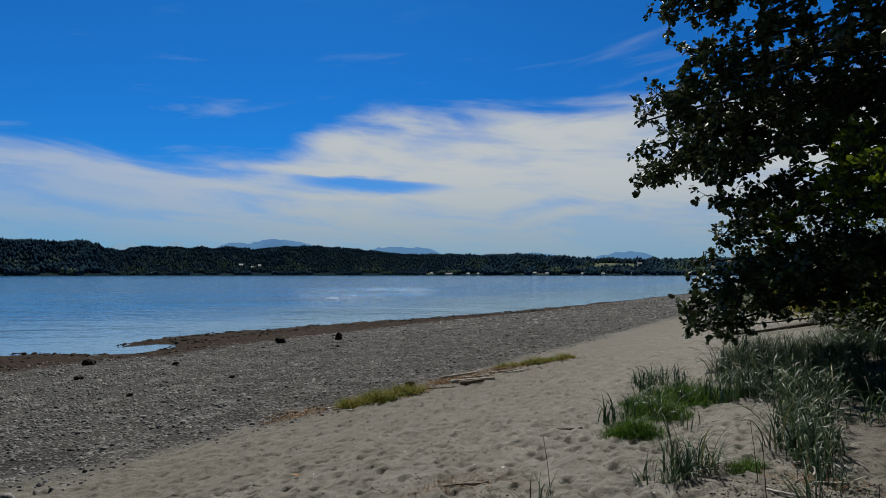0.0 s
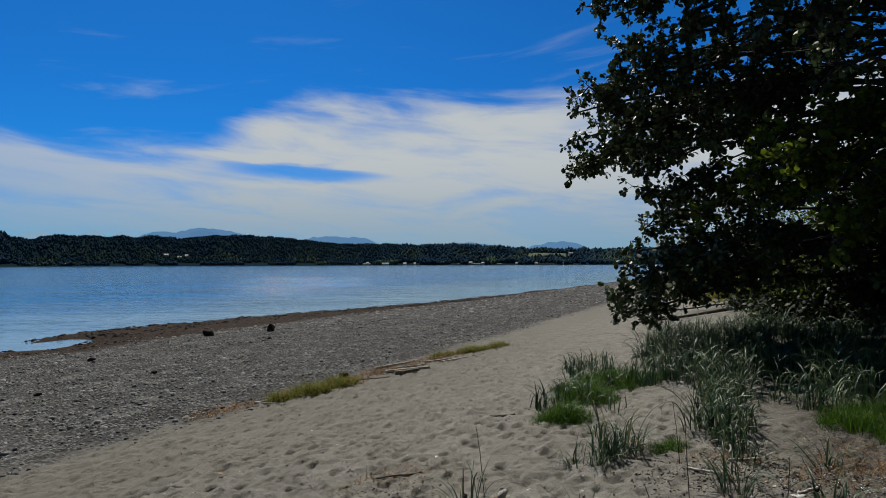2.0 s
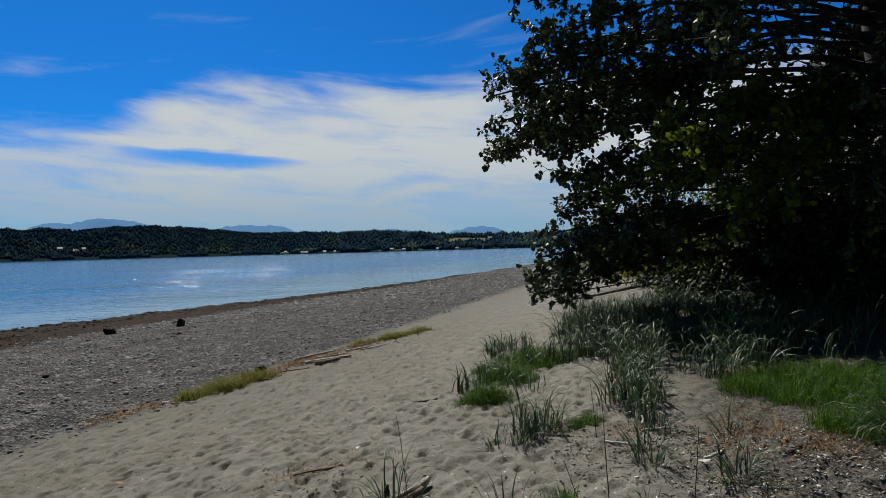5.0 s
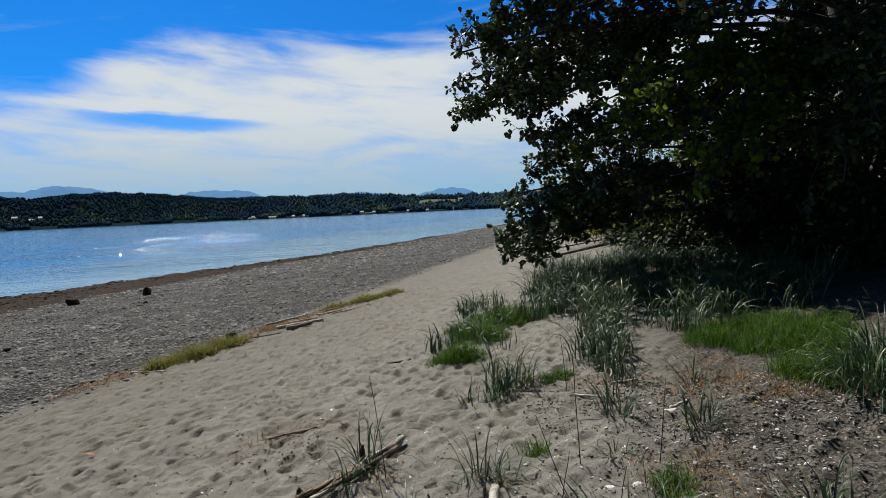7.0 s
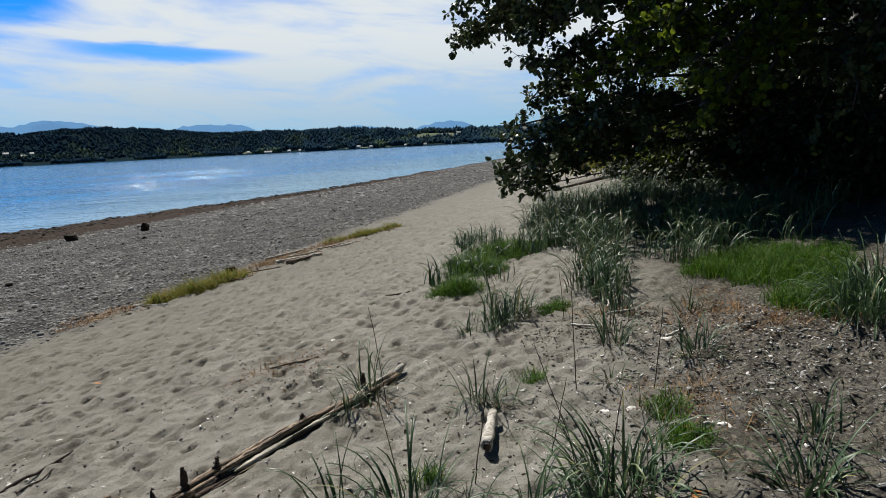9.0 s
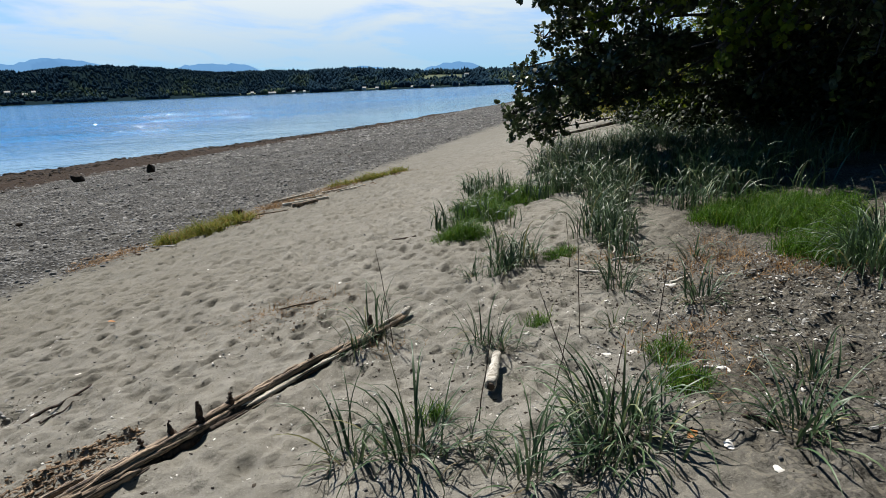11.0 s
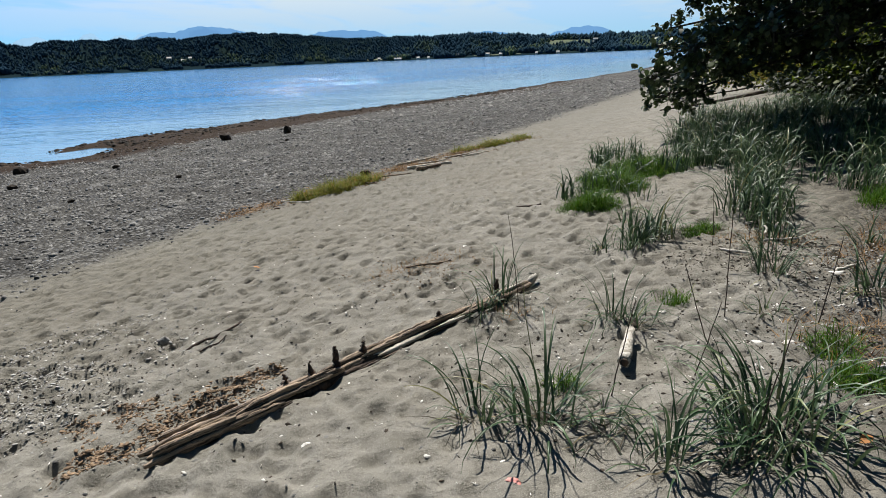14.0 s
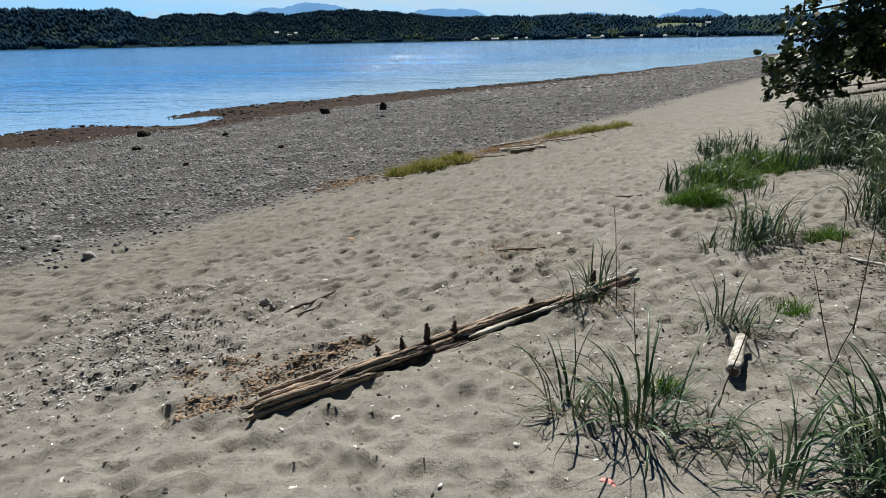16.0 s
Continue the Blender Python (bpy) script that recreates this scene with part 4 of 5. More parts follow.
def old_log(x0, y0, x1, y1):
    """A split, half buried log: two ragged beams side by side, and rotten stubs on top."""
    r = np.random.default_rng(4)
    mx, my = (x0 + x1) / 2, (y0 + y1) / 2
    turn = math.degrees(math.atan2(y1 - y0, x1 - x0))
    half = math.hypot(x1 - x0, y1 - y0) / 2
    ob = thing("driftwood_log", mx, my, on_ground(mx, my), "split weathered brown driftwood log half buried in sand", "driftwood", turn=turn)
    m = ob.matrix_basis

    def slat(name, a, b, off, wide, thick, up, seed, mat, blunt=0.15):
        """A ragged length of split wood: a beam of uneven section that frays at both ends."""
        q = np.random.default_rng(seed)
        steps, sides = max(10, int((b - a) / 0.018)), 4
        xs = np.linspace(a, b, steps)
        p = m @ Vector((0, 0, 0))
        ux, uy = math.cos(radians(turn)), math.sin(radians(turn))
        ground_z = land_height(p.x + ux * xs - uy * off, p.y + uy * xs + ux * off) - m.translation.z
        sway = off + 0.010 * (value_noise(xs * 3.0 + seed, xs * 0 + seed, 1) - 0.5) + 0.002 * (value_noise(xs * 17, xs * 0 + seed, 2) - 0.5)
        fray = np.minimum(1, blunt + 9.0 * np.minimum(xs - a, b - xs))
        w = wide * fray * (0.65 + 0.5 * value_noise(xs * 6 + 3, xs * 0 + seed, 3) + 0.2 * (value_noise(xs * 40, xs * 0 + seed, 1) > 0.6))
        h = thick * fray * (0.35 + 0.6 * value_noise(xs * 5 + 8, xs * 0 + seed, 4) + 0.35 * value_noise(xs * 23, xs * 0 + seed, 5))
        ang = np.linspace(0, 2 * np.pi, sides, endpoint=False) + math.pi / 4 + q.uniform(-0.3, 0.3)
        ragged = 1 + 0.28 * (q.random((steps, sides)) - 0.5)
        ring = np.stack([np.repeat(xs[:, None], sides, 1) + q.normal(0, 0.002, (steps, sides)), sway[:, None] + np.cos(ang) * 1.3 * w[:, None] * ragged, (ground_z + up)[:, None] + np.sin(ang) * 1.3 * h[:, None] * ragged], -1)
        ends = np.stack([[xs[k], sway[k], ground_z[k] + up] for k in (0, -1)])
        faces = []
        for i in range(steps - 1):
            for j in range(sides):
                c, d = i * sides + j, i * sides + (j + 1) % sides
                faces += [(c, d, d + sides), (c, d + sides, c + sides)]
        for j in range(sides):
            faces += [((j + 1) % sides, j, steps * sides), ((steps - 1) * sides + j, (steps - 1) * sides + (j + 1) % sides, steps * sides + 1)]
        part(name, fast_mesh(name, np.concatenate([ring.reshape(-1, 3), ends]), np.array(faces)), mat, ob)

    slat("core", -half, half, 0.0, 0.034, 0.03, 0.012, 1, ROTTEN)
    slat("core", -half * 0.96, half * 0.5, -0.03, 0.03, 0.03, 0.010, 2, ROTTEN)
    for k, (off, long) in enumerate(((-0.068, 0.7), (-0.05, 0.45), (-0.03, 1.1), (-0.008, 0.6), (0.014, 0.9), (0.036, 0.4), (0.055, 0.9), (0.074, 0.5))):
        slat("beam", -half + 0.025 * (k * 7 % 5), -half + long, off, 0.0125, 0.021, 0.03 + 0.017 * (k * 2 % 3), 200 + k, DRIFTWOOD, 0.6)
    for k in range(27):
        f = r.uniform(-1.0, 0.8)
        long = r.uniform(0.25, 0.9)
        girth = 1.0 - 0.28 * (f + 1)  # thick at the seaward end, thin where it sinks into the sand
        off = r.uniform(-0.075, 0.07) * girth
        slat("beam", f * half, min(half, f * half + long), off, r.uniform(0.007, 0.02), r.uniform(0.008, 0.026), 0.012 + 0.075 * girth * (1 - (off / 0.1) ** 2) * r.uniform(0.25, 1.0), 10 + k, PALE_WOOD if k % 9 == 4 else DRIFTWOOD)
    for k in range(46):
        at = r.uniform(-1.0, 0.9) * half
        off = r.uniform(-0.1, 0.09)
        slat("splinter", at, at + r.uniform(0.06, 0.3), off, r.uniform(0.003, 0.008), r.uniform(0.004, 0.010), r.uniform(0.012, 0.075) * (1 - 0.6 * abs(off) / 0.1), 60 + k, (ROTTEN, DRIFTWOOD, DRIFTWOOD, PALE_WOOD)[k % 4])
    for f, off, tall in ((-0.45, 0.045, 0.09), (-0.34, 0.04, 0.10), (-0.22, 0.035, 0.13), (-0.08, 0.04, 0.08), (0.34, 0.03, 0.07), (0.73, 0.03, 0.12)):
        x = f * half
        p = m @ Vector((x, off, 0))
        z = float(land_height(p.x, p.y)) - m.translation.z
        levels = np.linspace(0, 1, 9)
        line = np.stack([x + r.normal(0, 0.006, 9), off + r.normal(0, 0.006, 9), z + 0.05 + levels * tall], -1)
        v, fc = tube(line, 0.022 * (1.15 - 0.75 * levels) * r.uniform(0.6, 1.4, 9), 7, 0.6, r)
        part("stub", fast_mesh("stub", v, fc), ROTTEN, ob, "dark rotten wooden stub")
    v, fc = tube(np.array([(half - 0.06, 0.0, 0.0), (half - 0.01, 0.01, 0.03), (half + 0.02, 0.0, 0.05)]) + np.array([0, 0, pz(m, half)]), (0.03, 0.025, 0.015), 7, 0.5, r)
    part("broken_end", fast_mesh("broken_end", v, fc), PALE_WOOD, ob, "pale broken end")
    return ob


def pz(m, x):
    p = m @ Vector((x, 0, 0))
    return float(land_height(p.x, p.y)) - m.translation.z + 0.03


old_log(-1.32, 2.69, 0.97, 4.26)
wood_piece = stick("wood_piece", 1.09, 2.84, 1.27, 3.18, 0.033, 0.027, PALE_WOOD, "short bleached round wood piece lying on sand", 1, 0.005, 0.001, 12)
# the hollow is a flat dark disc, its shade put into the colour
v, f = tube([(-0.003, -0.006, 0.0), (0.0, 0.0, 0.0)], (0.021, 0.023), 10, 0.3, np.random.default_rng(2))
hollow = part("hollow_disc", fast_mesh("hollow_disc", v + (np.array([1.09, 2.84, float(land_height(1.09, 2.84)) + 0.036]) - np.array(wood_piece.matrix_basis.translation)) - np.array([0.002, 0.004, 0]), f), ROTTEN, wood_piece, "dark disc standing for the shaded hollow end")
stick("drift_stick", -0.02, 5.18, 0.48, 5.1, 0.008, 0.012, DRIFTWOOD, "thin reddish drift stick on the sand", 2)
stick("drift_stick", 1.38, 7.03, 1.66, 7.05, 0.022, 0.018, ROTTEN, "short dark drift stick on the sand", 3)
stick("drift_stick", -1.02, 3.6, -0.88, 3.63, 0.009, 0.008, PALE_WOOD, "small pale stick on the sand", 5, 0.005)
stick("drift_root", -1.62, 3.98, -1.32, 4.24, 0.013, 0.006, ROTTEN, "twisted dark root on the sand", 6, 0.01, 0.03)
stick("drift_root", -1.48, 4.0, -1.36, 4.2, 0.007, 0.004, ROTTEN, "thin dark root on the sand", 66, 0.01, 0.02)
stick("drift_stick", 1.96, 2.01, 2.06, 1.96, 0.012, 0.01, ROTTEN, "short dark stick on dark soil", 7)
stick("drift_log", 0.2, 12.6, 1.15, 12.42, 0.036, 0.03, PALE_WOOD, "pale drift log beside the beach weed", 8, 0.03, 0.01)
stick("drift_log", 0.38, 12.1, 0.9, 12.25, 0.05, 0.03, DRIFTWOOD, "brown drift log beside the beach weed", 9, 0.02, 0.01)
stick("drift_log", -0.03, 13.6, 0.9, 14.2, 0.03, 0.022, PALE_WOOD, "pale drift log among the beach weed", 10, 0.02, 0.01)
stick("drift_branch", 2.7, 20.3, 3.0, 21.6, 0.02, 0.008, ROTTEN, "thin bare branch standing up from the pebbles", 11, 0.2, 0.05)
stick("fallen_log", 7.9, 16.8, 13.0, 17.6, 0.02, 0.07, ROTTEN, "dark fallen log lying across the sand", 12, 0.06, 0.10)
stick("fallen_branch", 8.4, 17.6, 13.5, 17.9, 0.015, 0.04, ROTTEN, "dark bare branch beside the fallen log", 13, 0.3, 0.06)
for x, y, a, long, seed in ((3.0, 4.85, 0.3, 0.3, 1), (2.95, 4.5, 1.1, 0.28, 2), (2.82, 4.32, -0.4, 0.22, 3), (3.1, 4.6, 0.8, 0.25, 4), (2.8, 3.55, 0.1, 0.2, 5), (2.6, 4.1, 2.2, 0.3, 6)):
    stick("wood_splinter", x, y, x + long * math.cos(a), y + long * math.sin(a), 0.012, 0.008, PALE_WOOD, "pale splinter of wood among the grass", 60 + seed, 0.01, 0.006, 6)


# ---- stones ----
def stones(x, y, size, flat, rng, sides=5, sink=0.3):
    """Low rounded stones at places on the ground: verts and triangles."""
    n_stones = len(x)
    z = height(x, y)
    a = np.linspace(0, 2 * np.pi, sides, endpoint=False)[None] + rng.uniform(0, 6.28, n_stones)[:, None]
    tall = size * flat
    rings = []
    for out, up in ((1.0, 0.0), (0.66, 0.75)):
        r = size[:, None] * out * rng.uniform(0.7, 1.2, (n_stones, sides))
        stretch = rng.uniform(0.6, 1.0, n_stones)[:, None]
        rings.append(np.stack([x[:, None] + np.cos(a) * r, y[:, None] + np.sin(a) * r * stretch, (z + tall * (up - sink))[:, None] + tall[:, None] * rng.uniform(-0.15, 0.15, (n_stones, sides))], -1))
    top = np.stack([x, y, z + tall * (0.95 - sink)], -1)[:, None]
    verts = np.concatenate(rings + [top], 1)
    faces = []
    for i in range(sides):
        j = (i + 1) % sides
        faces += [(i, j, sides + j), (i, sides + j, sides + i), (sides + i, sides + j, 2 * sides)]
    faces = np.array(faces)[None] + (np.arange(n_stones) * (2 * sides + 1))[:, None, None]
    return verts.reshape(-1, 3), faces.reshape(-1, 3)


def from_shore(out, along):
    return SEA_X * out + SEA_Y * along, SEA_Y * out - SEA_X * along


rng = np.random.default_rng(12)
out = rng.uniform(7.2, 27.5, 150000)
along = rng.uniform(-6, 46, 150000)
keep = rng.random(150000) < np.clip(1.2 - along / 60 - (out - 8) / 60, 0.3, 1) * step(out, 27.5, 22.5) * step(out + 1.4 * (value_noise(along * 0.9, out * 0.9, 3) - 0.5), 7.2, 8.8)
x, y = from_shore(out[keep], along[keep])
far_off = np.hypot(x, y)
keep = (far_off < 34) & (np.abs(np.arctan2(x, y)) < 0.8)
x, y = x[keep][:27000], y[keep][:27000]
size = rng.gamma(3.2, 0.0085, len(x)) + 0.008
tagged(part("pebbles", fast_mesh("pebbles", *stones(x, y, size, rng.uniform(0.45, 1.0, len(x)), rng)), PEBBLE), "grey and white pebbles covering the lower beach", "pebbles", kind="stuff")

out, along = rng.uniform(8.6, 25.0, 42000), rng.uniform(15, 110, 42000)
x, y = from_shore(out, along)
keep = (np.hypot(x, y) > 30) & (np.abs(np.arctan2(x, y)) < 0.75)
x, y = x[keep][:9000], y[keep][:9000]
tagged(part("far_pebbles", fast_mesh("far_pebbles", *stones(x, y, rng.gamma(4.0, 0.016, len(x)) + 0.02, rng.uniform(0.35, 0.7, len(x)), rng)), PEBBLE), "grey cobbles on the far part of the beach", "pebbles", kind="stuff")


def scatter(name, count, patches, low, high, mat, label, seed, flat=0.5, sides=5):
    """Small pieces strewn over patches (x, y, half widths)."""
    r = np.random.default_rng(seed)
    p = np.array(patches)[r.integers(0, len(patches), count)]
    a, d = r.uniform(0, 2 * np.pi, count), r.random(count) ** 0.6
    x, y = p[:, 0] + np.cos(a) * d * p[:, 2], p[:, 1] + np.sin(a) * d * p[:, 3]
    size = low + (high - low) * r.random(count) ** 3
    tagged(part(name, fast_mesh(name, *stones(x, y, size, np.full(count, flat), r, sides, 0.5)), mat), label, name.split("_")[-1], kind="stuff")


scatter("sand_pebbles", 6000, ((0, 4.5, 4.5, 3.5), (-2.5, 4.0, 2.0, 2.0), (0.5, 9, 3.5, 4)), 0.004, 0.018, PEBBLE, "small grey pebbles strewn over the sand", 3)
scatter("soil_pebbles", 1500, ((2.6, 2.6, 1.3, 1.2), (3.2, 3.2, 1.0, 0.7)), 0.003, 0.013, PEBBLE, "few small pebbles on dark soil", 33)
def litter(name, count, patches, low, high, mat, label, seed, lift=0.35):
    """Thin angular chips lying over one another on patches (x, y, half widths, turn)."""
    r = np.random.default_rng(seed)
    p = np.array(patches)[r.integers(0, len(patches), count)]
    a, d = r.uniform(0, 2 * np.pi, count), r.random(count) ** 0.65
    u, v, t = np.cos(a) * d * p[:, 2], np.sin(a) * d * p[:, 3], np.radians(p[:, 4])
    x, y = p[:, 0] + u * np.cos(t) - v * np.sin(t), p[:, 1] + u * np.sin(t) + v * np.cos(t)
    keep = value_noise(x * 4 + seed, y * 4, 1) + 0.5 * value_noise(x * 11, y * 11 + seed, 2) > 0.45
    x, y = x[keep], y[keep]
    k = len(x)
    size = low + (high - low) * r.random(k) ** 2.5
    way, tilt, roll = r.uniform(0, 2 * np.pi, k), r.normal(0, lift, k), r.normal(0, lift, k)
    along_chip = np.stack([np.cos(way) * np.cos(tilt), np.sin(way) * np.cos(tilt), np.sin(tilt)], -1)
    across = np.stack([-np.sin(way) * np.cos(roll), np.cos(way) * np.cos(roll), np.sin(roll)], -1)
    up = np.cross(along_chip, across)
    shape = np.array([[-0.6, -0.3], [0.1, -0.42], [0.65, -0.1], [0.4, 0.32], [-0.45, 0.35]])[None] * r.uniform(0.65, 1.35, (k, 5, 2)) * np.stack([np.ones(k), r.uniform(0.35, 1.0, k)], -1)[:, None]
    at = np.stack([x, y, height(x, y) + size * 0.12], -1)
    flat = at[:, None] + (shape[..., :1] * along_chip[:, None] + shape[..., 1:] * across[:, None]) * size[:, None, None] * 2
    top, under = flat + (up * size[:, None] * 0.12)[:, None], flat - (up * size[:, None] * 0.12)[:, None]
    verts = np.concatenate([top, under], 1)
    faces = [(0, 1, 2), (0, 2, 3), (0, 3, 4), (5, 7, 6), (5, 8, 7), (5, 9, 8)]
    for i in range(5):
        j = (i + 1) % 5
        faces += [(i, i + 5, j), (j, i + 5, j + 5)]
    faces = np.array(faces)[None] + (np.arange(k) * 10)[:, None, None]
    tagged(part(name, fast_mesh(name, verts.reshape(-1, 3), faces.reshape(-1, 3)), mat), label, name.split("_")[-1], kind="stuff")


SAND_PATCHES = ((0, 4.5, 4.5, 3.5, 0), (-1.0, 3.2, 2.2, 1.6, 30), (1.4, 3.2, 1.4, 1.3, 0))
DRIFT_BAND = ((-2.5, 3.6, 1.2, 0.7, 25), (-2.75, 3.75, 0.9, 0.42, 20), (-2.2, 4.15, 0.7, 0.2, 25), (-2.35, 3.25, 0.7, 0.3, 25), (-2.9, 4.6, 0.9, 0.3, 25))
CHIP_BED = ((-1.3, 3.1, 0.5, 0.3, 34), (-1.2, 3.16, 0.34, 0.14, 34), (-1.0, 3.4, 0.3, 0.1, 34), (-1.55, 2.85, 0.28, 0.14, 40), (-1.75, 3.2, 0.3, 0.14, 20))
litter("shell_bits", 900, SAND_PATCHES, 0.004, 0.013, SHELL, "white shell bits strewn over the sand", 4)
litter("shell_chips", 5500, DRIFT_BAND, 0.003, 0.016, PALE_CHIP, "drifted band of grey and white shell chips", 14)
litter("dark_chips", 2000, DRIFT_BAND, 0.003, 0.013, DARK_CHIP, "dark chips of bark among shell chips", 15)
litter("dark_bits", 4200, SAND_PATCHES + ((2.6, 2.7, 1.6, 1.3, 0), (3.0, 4.2, 1.2, 0.9, 0)), 0.003, 0.013, DARK_CHIP, "dark bits of bark and weed on the sand", 5, 0.3)
litter("straw_bits", 1500, ((-0.1, 5.25, 0.9, 0.35, 10), (0.2, 4.9, 0.6, 0.4, 0), (2.35, 2.85, 0.4, 0.3, 0), (3.3, 3.5, 0.8, 0.5, -30), (2.9, 4.5, 0.5, 0.4, 0)), 0.004, 0.014, BARK_CHIP, "brown straw and bark bits on the sand", 16)
litter("soil_crumbs", 4500, ((2.7, 2.5, 1.1, 0.9, 0), (3.3, 3.3, 0.9, 0.7, 0), (2.6, 4.0, 0.7, 0.6, 0)), 0.004, 0.013, DARK_CHIP, "dark crumbs of soil and litter", 35, 0.35)
litter("soil_chips", 3000, ((2.7, 2.5, 1.1, 0.9, 0), (3.3, 3.3, 0.9, 0.7, 0)), 0.004, 0.017, PALE_CHIP, "pale chips on the dark soil", 36)
litter("bark_chips", 4200, CHIP_BED, 0.003, 0.015, BARK_CHIP, "rusty brown bark chips beside the log", 6, 0.25)
scatter("weedy_stones", 8000, tuple((*from_shore(o, s), 1.8, 1.8) for s in range(0, 70, 2) for o in (float(waterline(s)) - 8.5, float(waterline(s)) - 6.0, float(waterline(s)) - 3.5)), 0.03, 0.13, WEEDY, "brown weed-covered stones near the water", 71, 0.5)
scatter("waterline_stones", 5000, tuple((*from_shore(o, s), 1.6, 1.6) for s in range(2, 60, 2) for o in (float(waterline(s)) - 3.5, float(waterline(s)) - 0.6)), 0.03, 0.2, WET_ROCK, "dark wet stones and weed at the water", 7, 0.6)


def boulder(x, y, wide, tall, mat, label, seed, name="rock"):
    r = np.random.default_rng(seed)
    bm = bmesh.new()
    bmesh.ops.create_icosphere(bm, subdivisions=2, radius=1.0)
    for v in bm.verts:
        k = 1 + 0.35 * (noise.noise(v.co * 1.3 + Vector((seed * 3.1, 0, 0)))) + 0.12 * noise.noise(v.co * 3.5 + Vector((0, seed, 0)))
        v.co = Vector((v.co.x * wide * k, v.co.y * wide * 0.8 * k, v.co.z * tall * k))
    ob = part(name, bm, mat)
    ob.matrix_basis = pose(x, y, on_ground(x, y) + tall * 0.45, r.uniform(-15, 15), r.uniform(-15, 15), r.uniform(0, 360))
    return tagged(ob, label, name)


boulder(-8.1, 28.0, 0.28, 0.22, WET_ROCK, "dark rock lying on the pebbles", 1)
boulder(-5.3, 28.6, 0.22, 0.26, WET_ROCK, "dark upright rock on the pebbles", 2)
boulder(-13.6, 21.6, 0.3, 0.2, WET_ROCK, "dark low rock on the pebbles", 3)
boulder(-0.75, 12.8, 0.12, 0.09, WET_ROCK, "dark rock among the beach weed", 4)
boulder(-1.85, 4.32, 0.035, 0.035, PEBBLE, "grey stone on the sand", 5, "stone")
boulder(2.16, 2.45, 0.035, 0.025, PEBBLE, "round grey stone beside green weeds", 6, "stone")
for k, (x, y, w) in enumerate(((-9.5, 20, 0.12), (-6.0, 16.0, 0.09), (-7.5, 13.5, 0.08), (-11.0, 17, 0.14), (-4.5, 24, 0.1))):
    boulder(x, y, w, w * 0.7, WET_ROCK, "dark stone among the pebbles", 20 + k)


def clam(x, y, size, turn, seed, mat=SHELL, label="white clam shell lying on the sand", name="shell"):
    """Half a clam shell: a ribbed, hollow fan."""
    rings, spokes = 5, 12
    verts, faces = [(0, 0, 0)], []
    for i in range(1, rings + 1):
        for j in range(spokes + 1):
            a = math.pi * (j / spokes - 0.5) * 1.25
            r = i / rings * size * (1 + 0.06 * math.cos(j * math.pi))
            dome = size * 0.38 * math.sin(math.pi * min(1, i / rings * 0.92)) * math.cos(a * 0.75)
            verts.append((math.cos(a) * r, math.sin(a) * r * 1.1, dome))
    k = spokes + 1
    for j in range(spokes):
        faces.append((0, 1 + j, 2 + j))
    for i in range(rings - 1):
        for j in range(spokes):
            p = 1 + i * k + j
            faces += [(p, p + k, p + k + 1), (p, p + k + 1, p + 1)]
    under = len(verts)
    verts += [(a, b, c - size * 0.05) for a, b, c in verts]
    faces += [tuple(under + q for q in reversed(f)) for f in faces]
    ob = part(name, fast_mesh(name, verts, faces, True), mat)
    ob.matrix_basis = pose(x, y, on_ground(x, y) - 0.004, 0, 8, turn)
    return tagged(ob, label, name, "shells on the beach")


for k, (x, y, size) in enumerate(((1.87, 2.93, 0.04), (2.0, 2.85, 0.035), (1.45, 2.9, 0.03), (1.67, 3.12, 0.028), (1.61, 3.5, 0.025), (2.19, 2.38, 0.03), (-0.52, 2.61, 0.022), (-1.97, 2.27, 0.025),
                                  (0.04, 2.4, 0.018), (-0.6, 3.22, 0.02), (-1.51, 4.81, 0.045), (1.81, 1.91, 0.035), (1.82, 1.68, 0.03), (2.81, 3.56, 0.05), (2.3, 3.6, 0.03), (1.2, 4.4, 0.02), (0.6, 5.6, 0.025))):
    clam(x, y, size * 1.05, k * 77 % 360, k)
clam(0.355, 2.11, 0.03, 40, 30, PINK, "pink piece of crab shell on the sand", "crab_shell")


def dead_leaf(x, y, size, turn):
    v = LEAF * size + np.array([0, 0, 0.01])
    ob = part("dead_leaf", fast_mesh("dead_leaf", v, LEAF_FACES), ORANGE_LEAF)
    ob.matrix_basis = pose(x, y, on_ground(x, y) + 0.01, 0, -25, turn)
    tagged(ob, "curled orange dead leaf on the ground", "leaf", "dead leaves")


for x, y, size, turn in ((2.04, 2.44, 0.065, 80), (1.64, 1.98, 0.06, 10), (-1.51, 5.95, 0.07, 200)):
    dead_leaf(x, y, size, turn)
scatter("wrack_debris", 1500, ((-2.5, 10.3, 0.7, 0.5), (-1.2, 11.7, 1.0, 0.9), (0.3, 13.0, 0.9, 0.8), (1.6, 14.4, 1.2, 0.8), (3.0, 15.4, 0.9, 0.5)), 0.012, 0.07, BARK_CHIP, "brown drift debris along the pebbles", 31, 0.5)
for k in range(11):
    r = np.random.default_rng(300 + k)
    f = r.uniform(0, 1)
    x, y, a, long = -2.4 + 5.6 * f + r.normal(0, 0.25), 10.4 + 5.0 * f + r.normal(0, 0.25), r.normal(0.3, 0.5), r.uniform(0.3, 0.9)
    stick("drift_stick", x, y, x + long * math.cos(a), y + long * math.sin(a), 0.018, 0.012, DRIFTWOOD if k % 2 else PALE_WOOD, "weathered drift stick in the line of beach weed", 400 + k, 0.02, 0.01, 6)


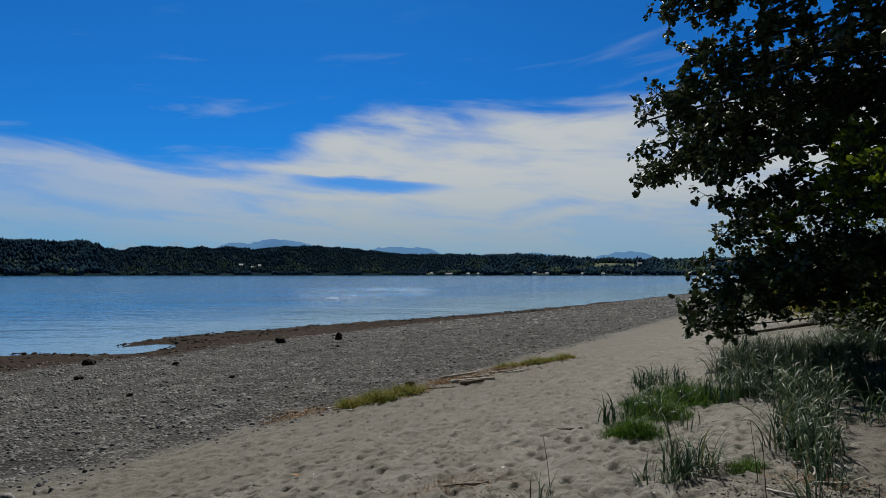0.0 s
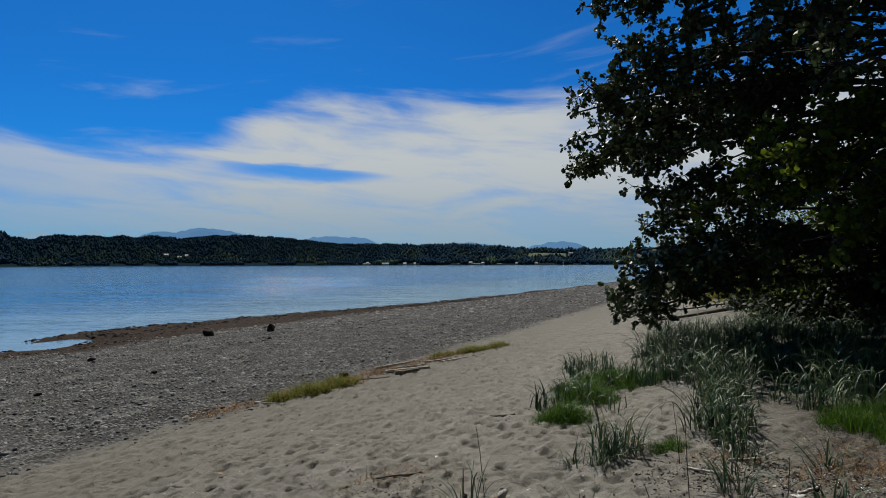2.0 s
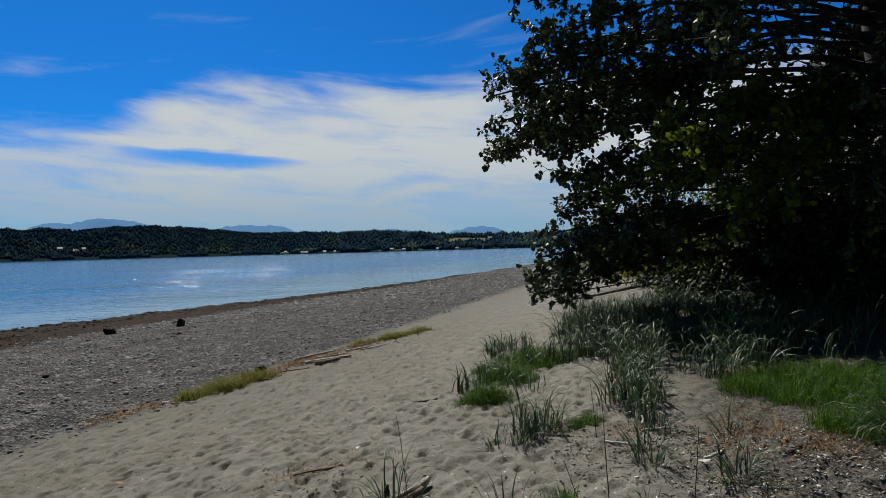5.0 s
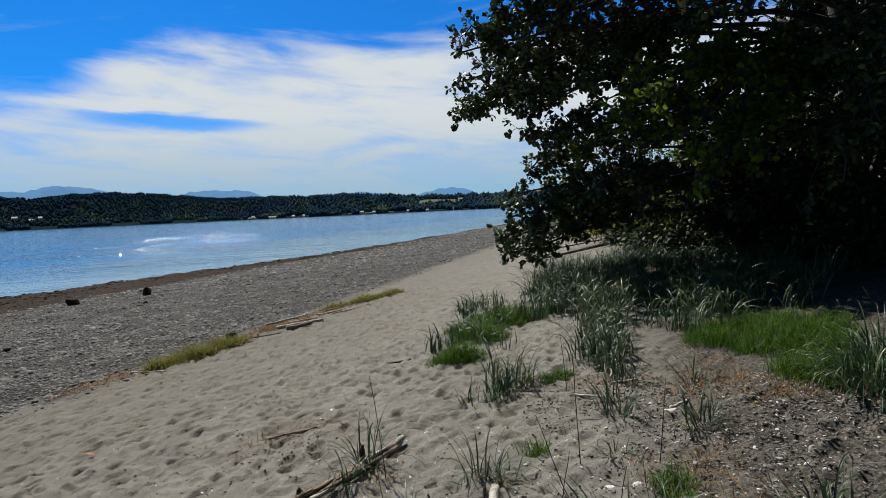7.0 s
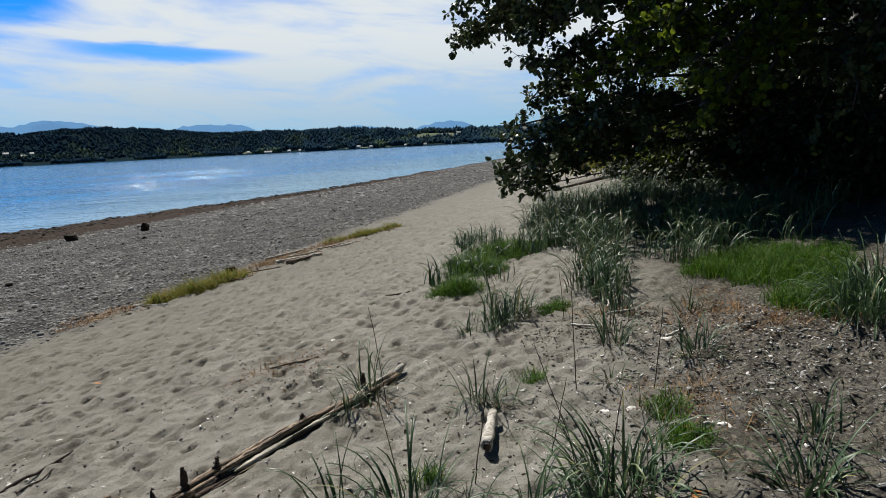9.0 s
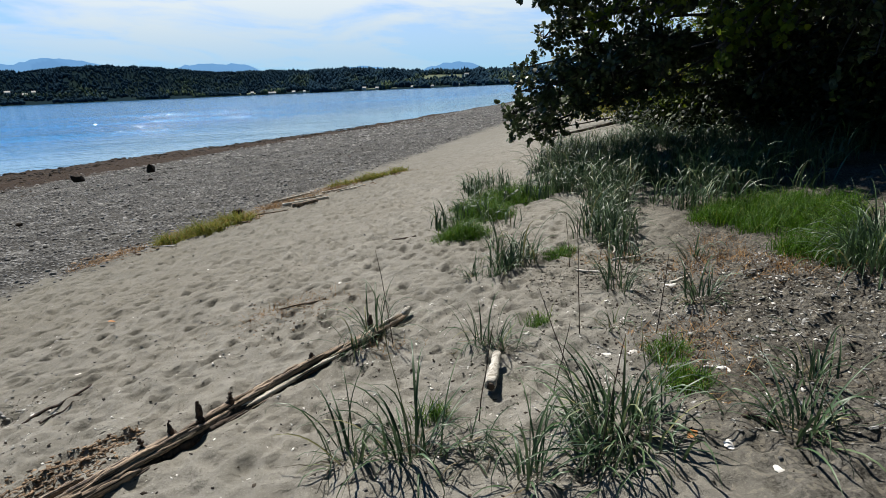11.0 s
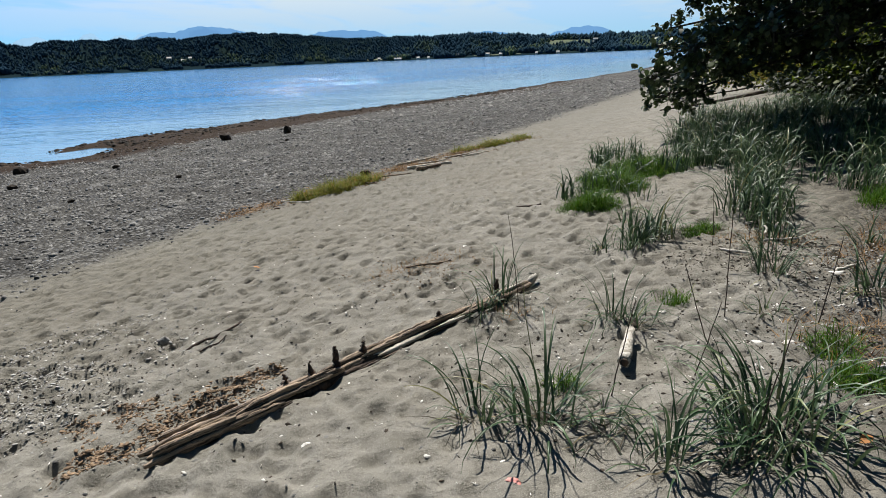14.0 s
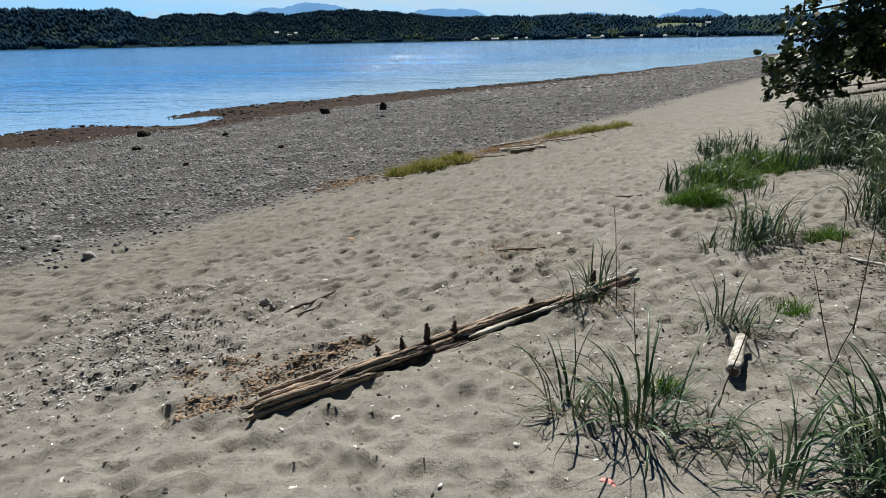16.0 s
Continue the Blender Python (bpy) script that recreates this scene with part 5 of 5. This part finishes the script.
# ---- tall dry stalks among the grass ----
def stalk(x, y, tall, lean, seed):
    r = np.random.default_rng(seed)
    z = on_ground(x, y)
    v, f = tube(bend((0, 0, -0.03), (lean * tall, r.normal(0, 0.03), tall), 0, 9, r, 0.003), np.linspace(0.0035, 0.0018, 9), 5)
    ob = part("dry_stalk", fast_mesh("dry_stalk", v, f, True), ROTTEN)
    ob.matrix_basis = pose(x, y, z)
    tagged(ob, "thin dark upright plant stalk in sand", "stalk", "dry stalks")


for k, (x, y, tall, lean) in enumerate(((1.86, 3.23, 0.75, -0.05), (2.24, 2.98, 0.5, 0.12), (2.44, 4.39, 0.5, -0.1), (1.63, 2.98, 0.45, -0.35), (1.38, 2.68, 0.4, 0.2), (0.92, 2.58, 0.5, 0.15), (0.75, 3.8, 0.7, -0.1), (1.2, 2.0, 0.6, 0.2))):
    stalk(x, y, tall, lean, k)


# ---- far houses ----
def house(az, d, long, deep, wall_h, turn, label):
    x, y = polar(az, d)
    z = float(far_height(az, d)) - 0.5
    ob = thing("house", float(x), float(y), z, label, "house", "houses on the far shore", -az + turn)
    bm = bmesh.new()
    bmesh.ops.create_cube(bm, size=1.0, matrix=Matrix.Translation((0, 0, wall_h / 2)) @ Matrix.Diagonal((long, deep, wall_h, 1)))
    part("wall", bm, WHITE_WALL, ob)
    bm = bmesh.new()
    pts = [bm.verts.new(p) for p in ((-long * 0.54, -deep * 0.6, wall_h), (long * 0.54, -deep * 0.6, wall_h), (long * 0.54, deep * 0.6, wall_h), (-long * 0.54, deep * 0.6, wall_h),
                                     (-long * 0.54, 0, wall_h + deep * 0.4), (long * 0.54, 0, wall_h + deep * 0.4))]
    for f in ((0, 1, 5, 4), (2, 3, 4, 5), (0, 4, 3), (1, 2, 5), (3, 2, 1, 0)):
        bm.faces.new([pts[i] for i in f])
    part("roof", bm, GREY_ROOF, ob, "pale grey pitched roof")
    for k in (-0.28, 0.0, 0.28):
        bm = bmesh.new()
        bmesh.ops.create_cube(bm, size=1.0, matrix=Matrix.Translation((k * long, -deep / 2 - 0.05, wall_h * 0.55)) @ Matrix.Diagonal((long * 0.12, 0.2, wall_h * 0.35, 1)))
        part("window", bm, DARK_GLASS, ob)


for az, back, long, wall_h in ((-19.9, 95, 11, 5), (-18.8, 80, 10, 4), (-18.2, 92, 8, 4), (0.6, 6, 18, 3), (2.6, 8, 8, 3), (3.6, 8, 6, 3), (-1.2, 14, 7, 4), (9.2, 12, 16, 5), (10.6, 10, 9, 4),
                               (14.0, 10, 6, 3), (16.0, 9, 8, 3), (18.6, 12, 6, 3), (-33.0, 12, 7, 2.5), (-27.5, 16, 6, 2.5), (6.4, 30, 7, 4), (21.0, 10, 6, 3), (19.4, 150, 12, 8)):
    house(az, SHORE_D + back, long, 9, wall_h, (az * 37) % 30 - 15, "small white house among trees on the far shore")


def meadow(az0, az1, d0, d1):
    a, d = np.meshgrid(np.linspace(az0, az1, 20), np.linspace(d0, d1, 12), indexing="ij")
    x, y = polar(a, d)
    i = np.arange(a.size).reshape(a.shape)
    quads = np.stack([i[:-1, 1:], i[1:, 1:], i[1:, :-1], i[:-1, :-1]], -1).reshape(-1, 4)
    ob = part("field", fast_mesh("field", np.stack([x, y, far_height(a, d) + 0.8], -1).reshape(-1, 3), quads, True), MEADOW)
    tagged(ob, "pale green meadow on the far hillside", "field", kind="structure")


meadow(15.2, 18.9, SHORE_D + 135, SHORE_D + 190)
meadow(-2.5, 1.0, SHORE_D + 16, SHORE_D + 45)
meadow(8.0, 12.5, SHORE_D + 14, SHORE_D + 32)
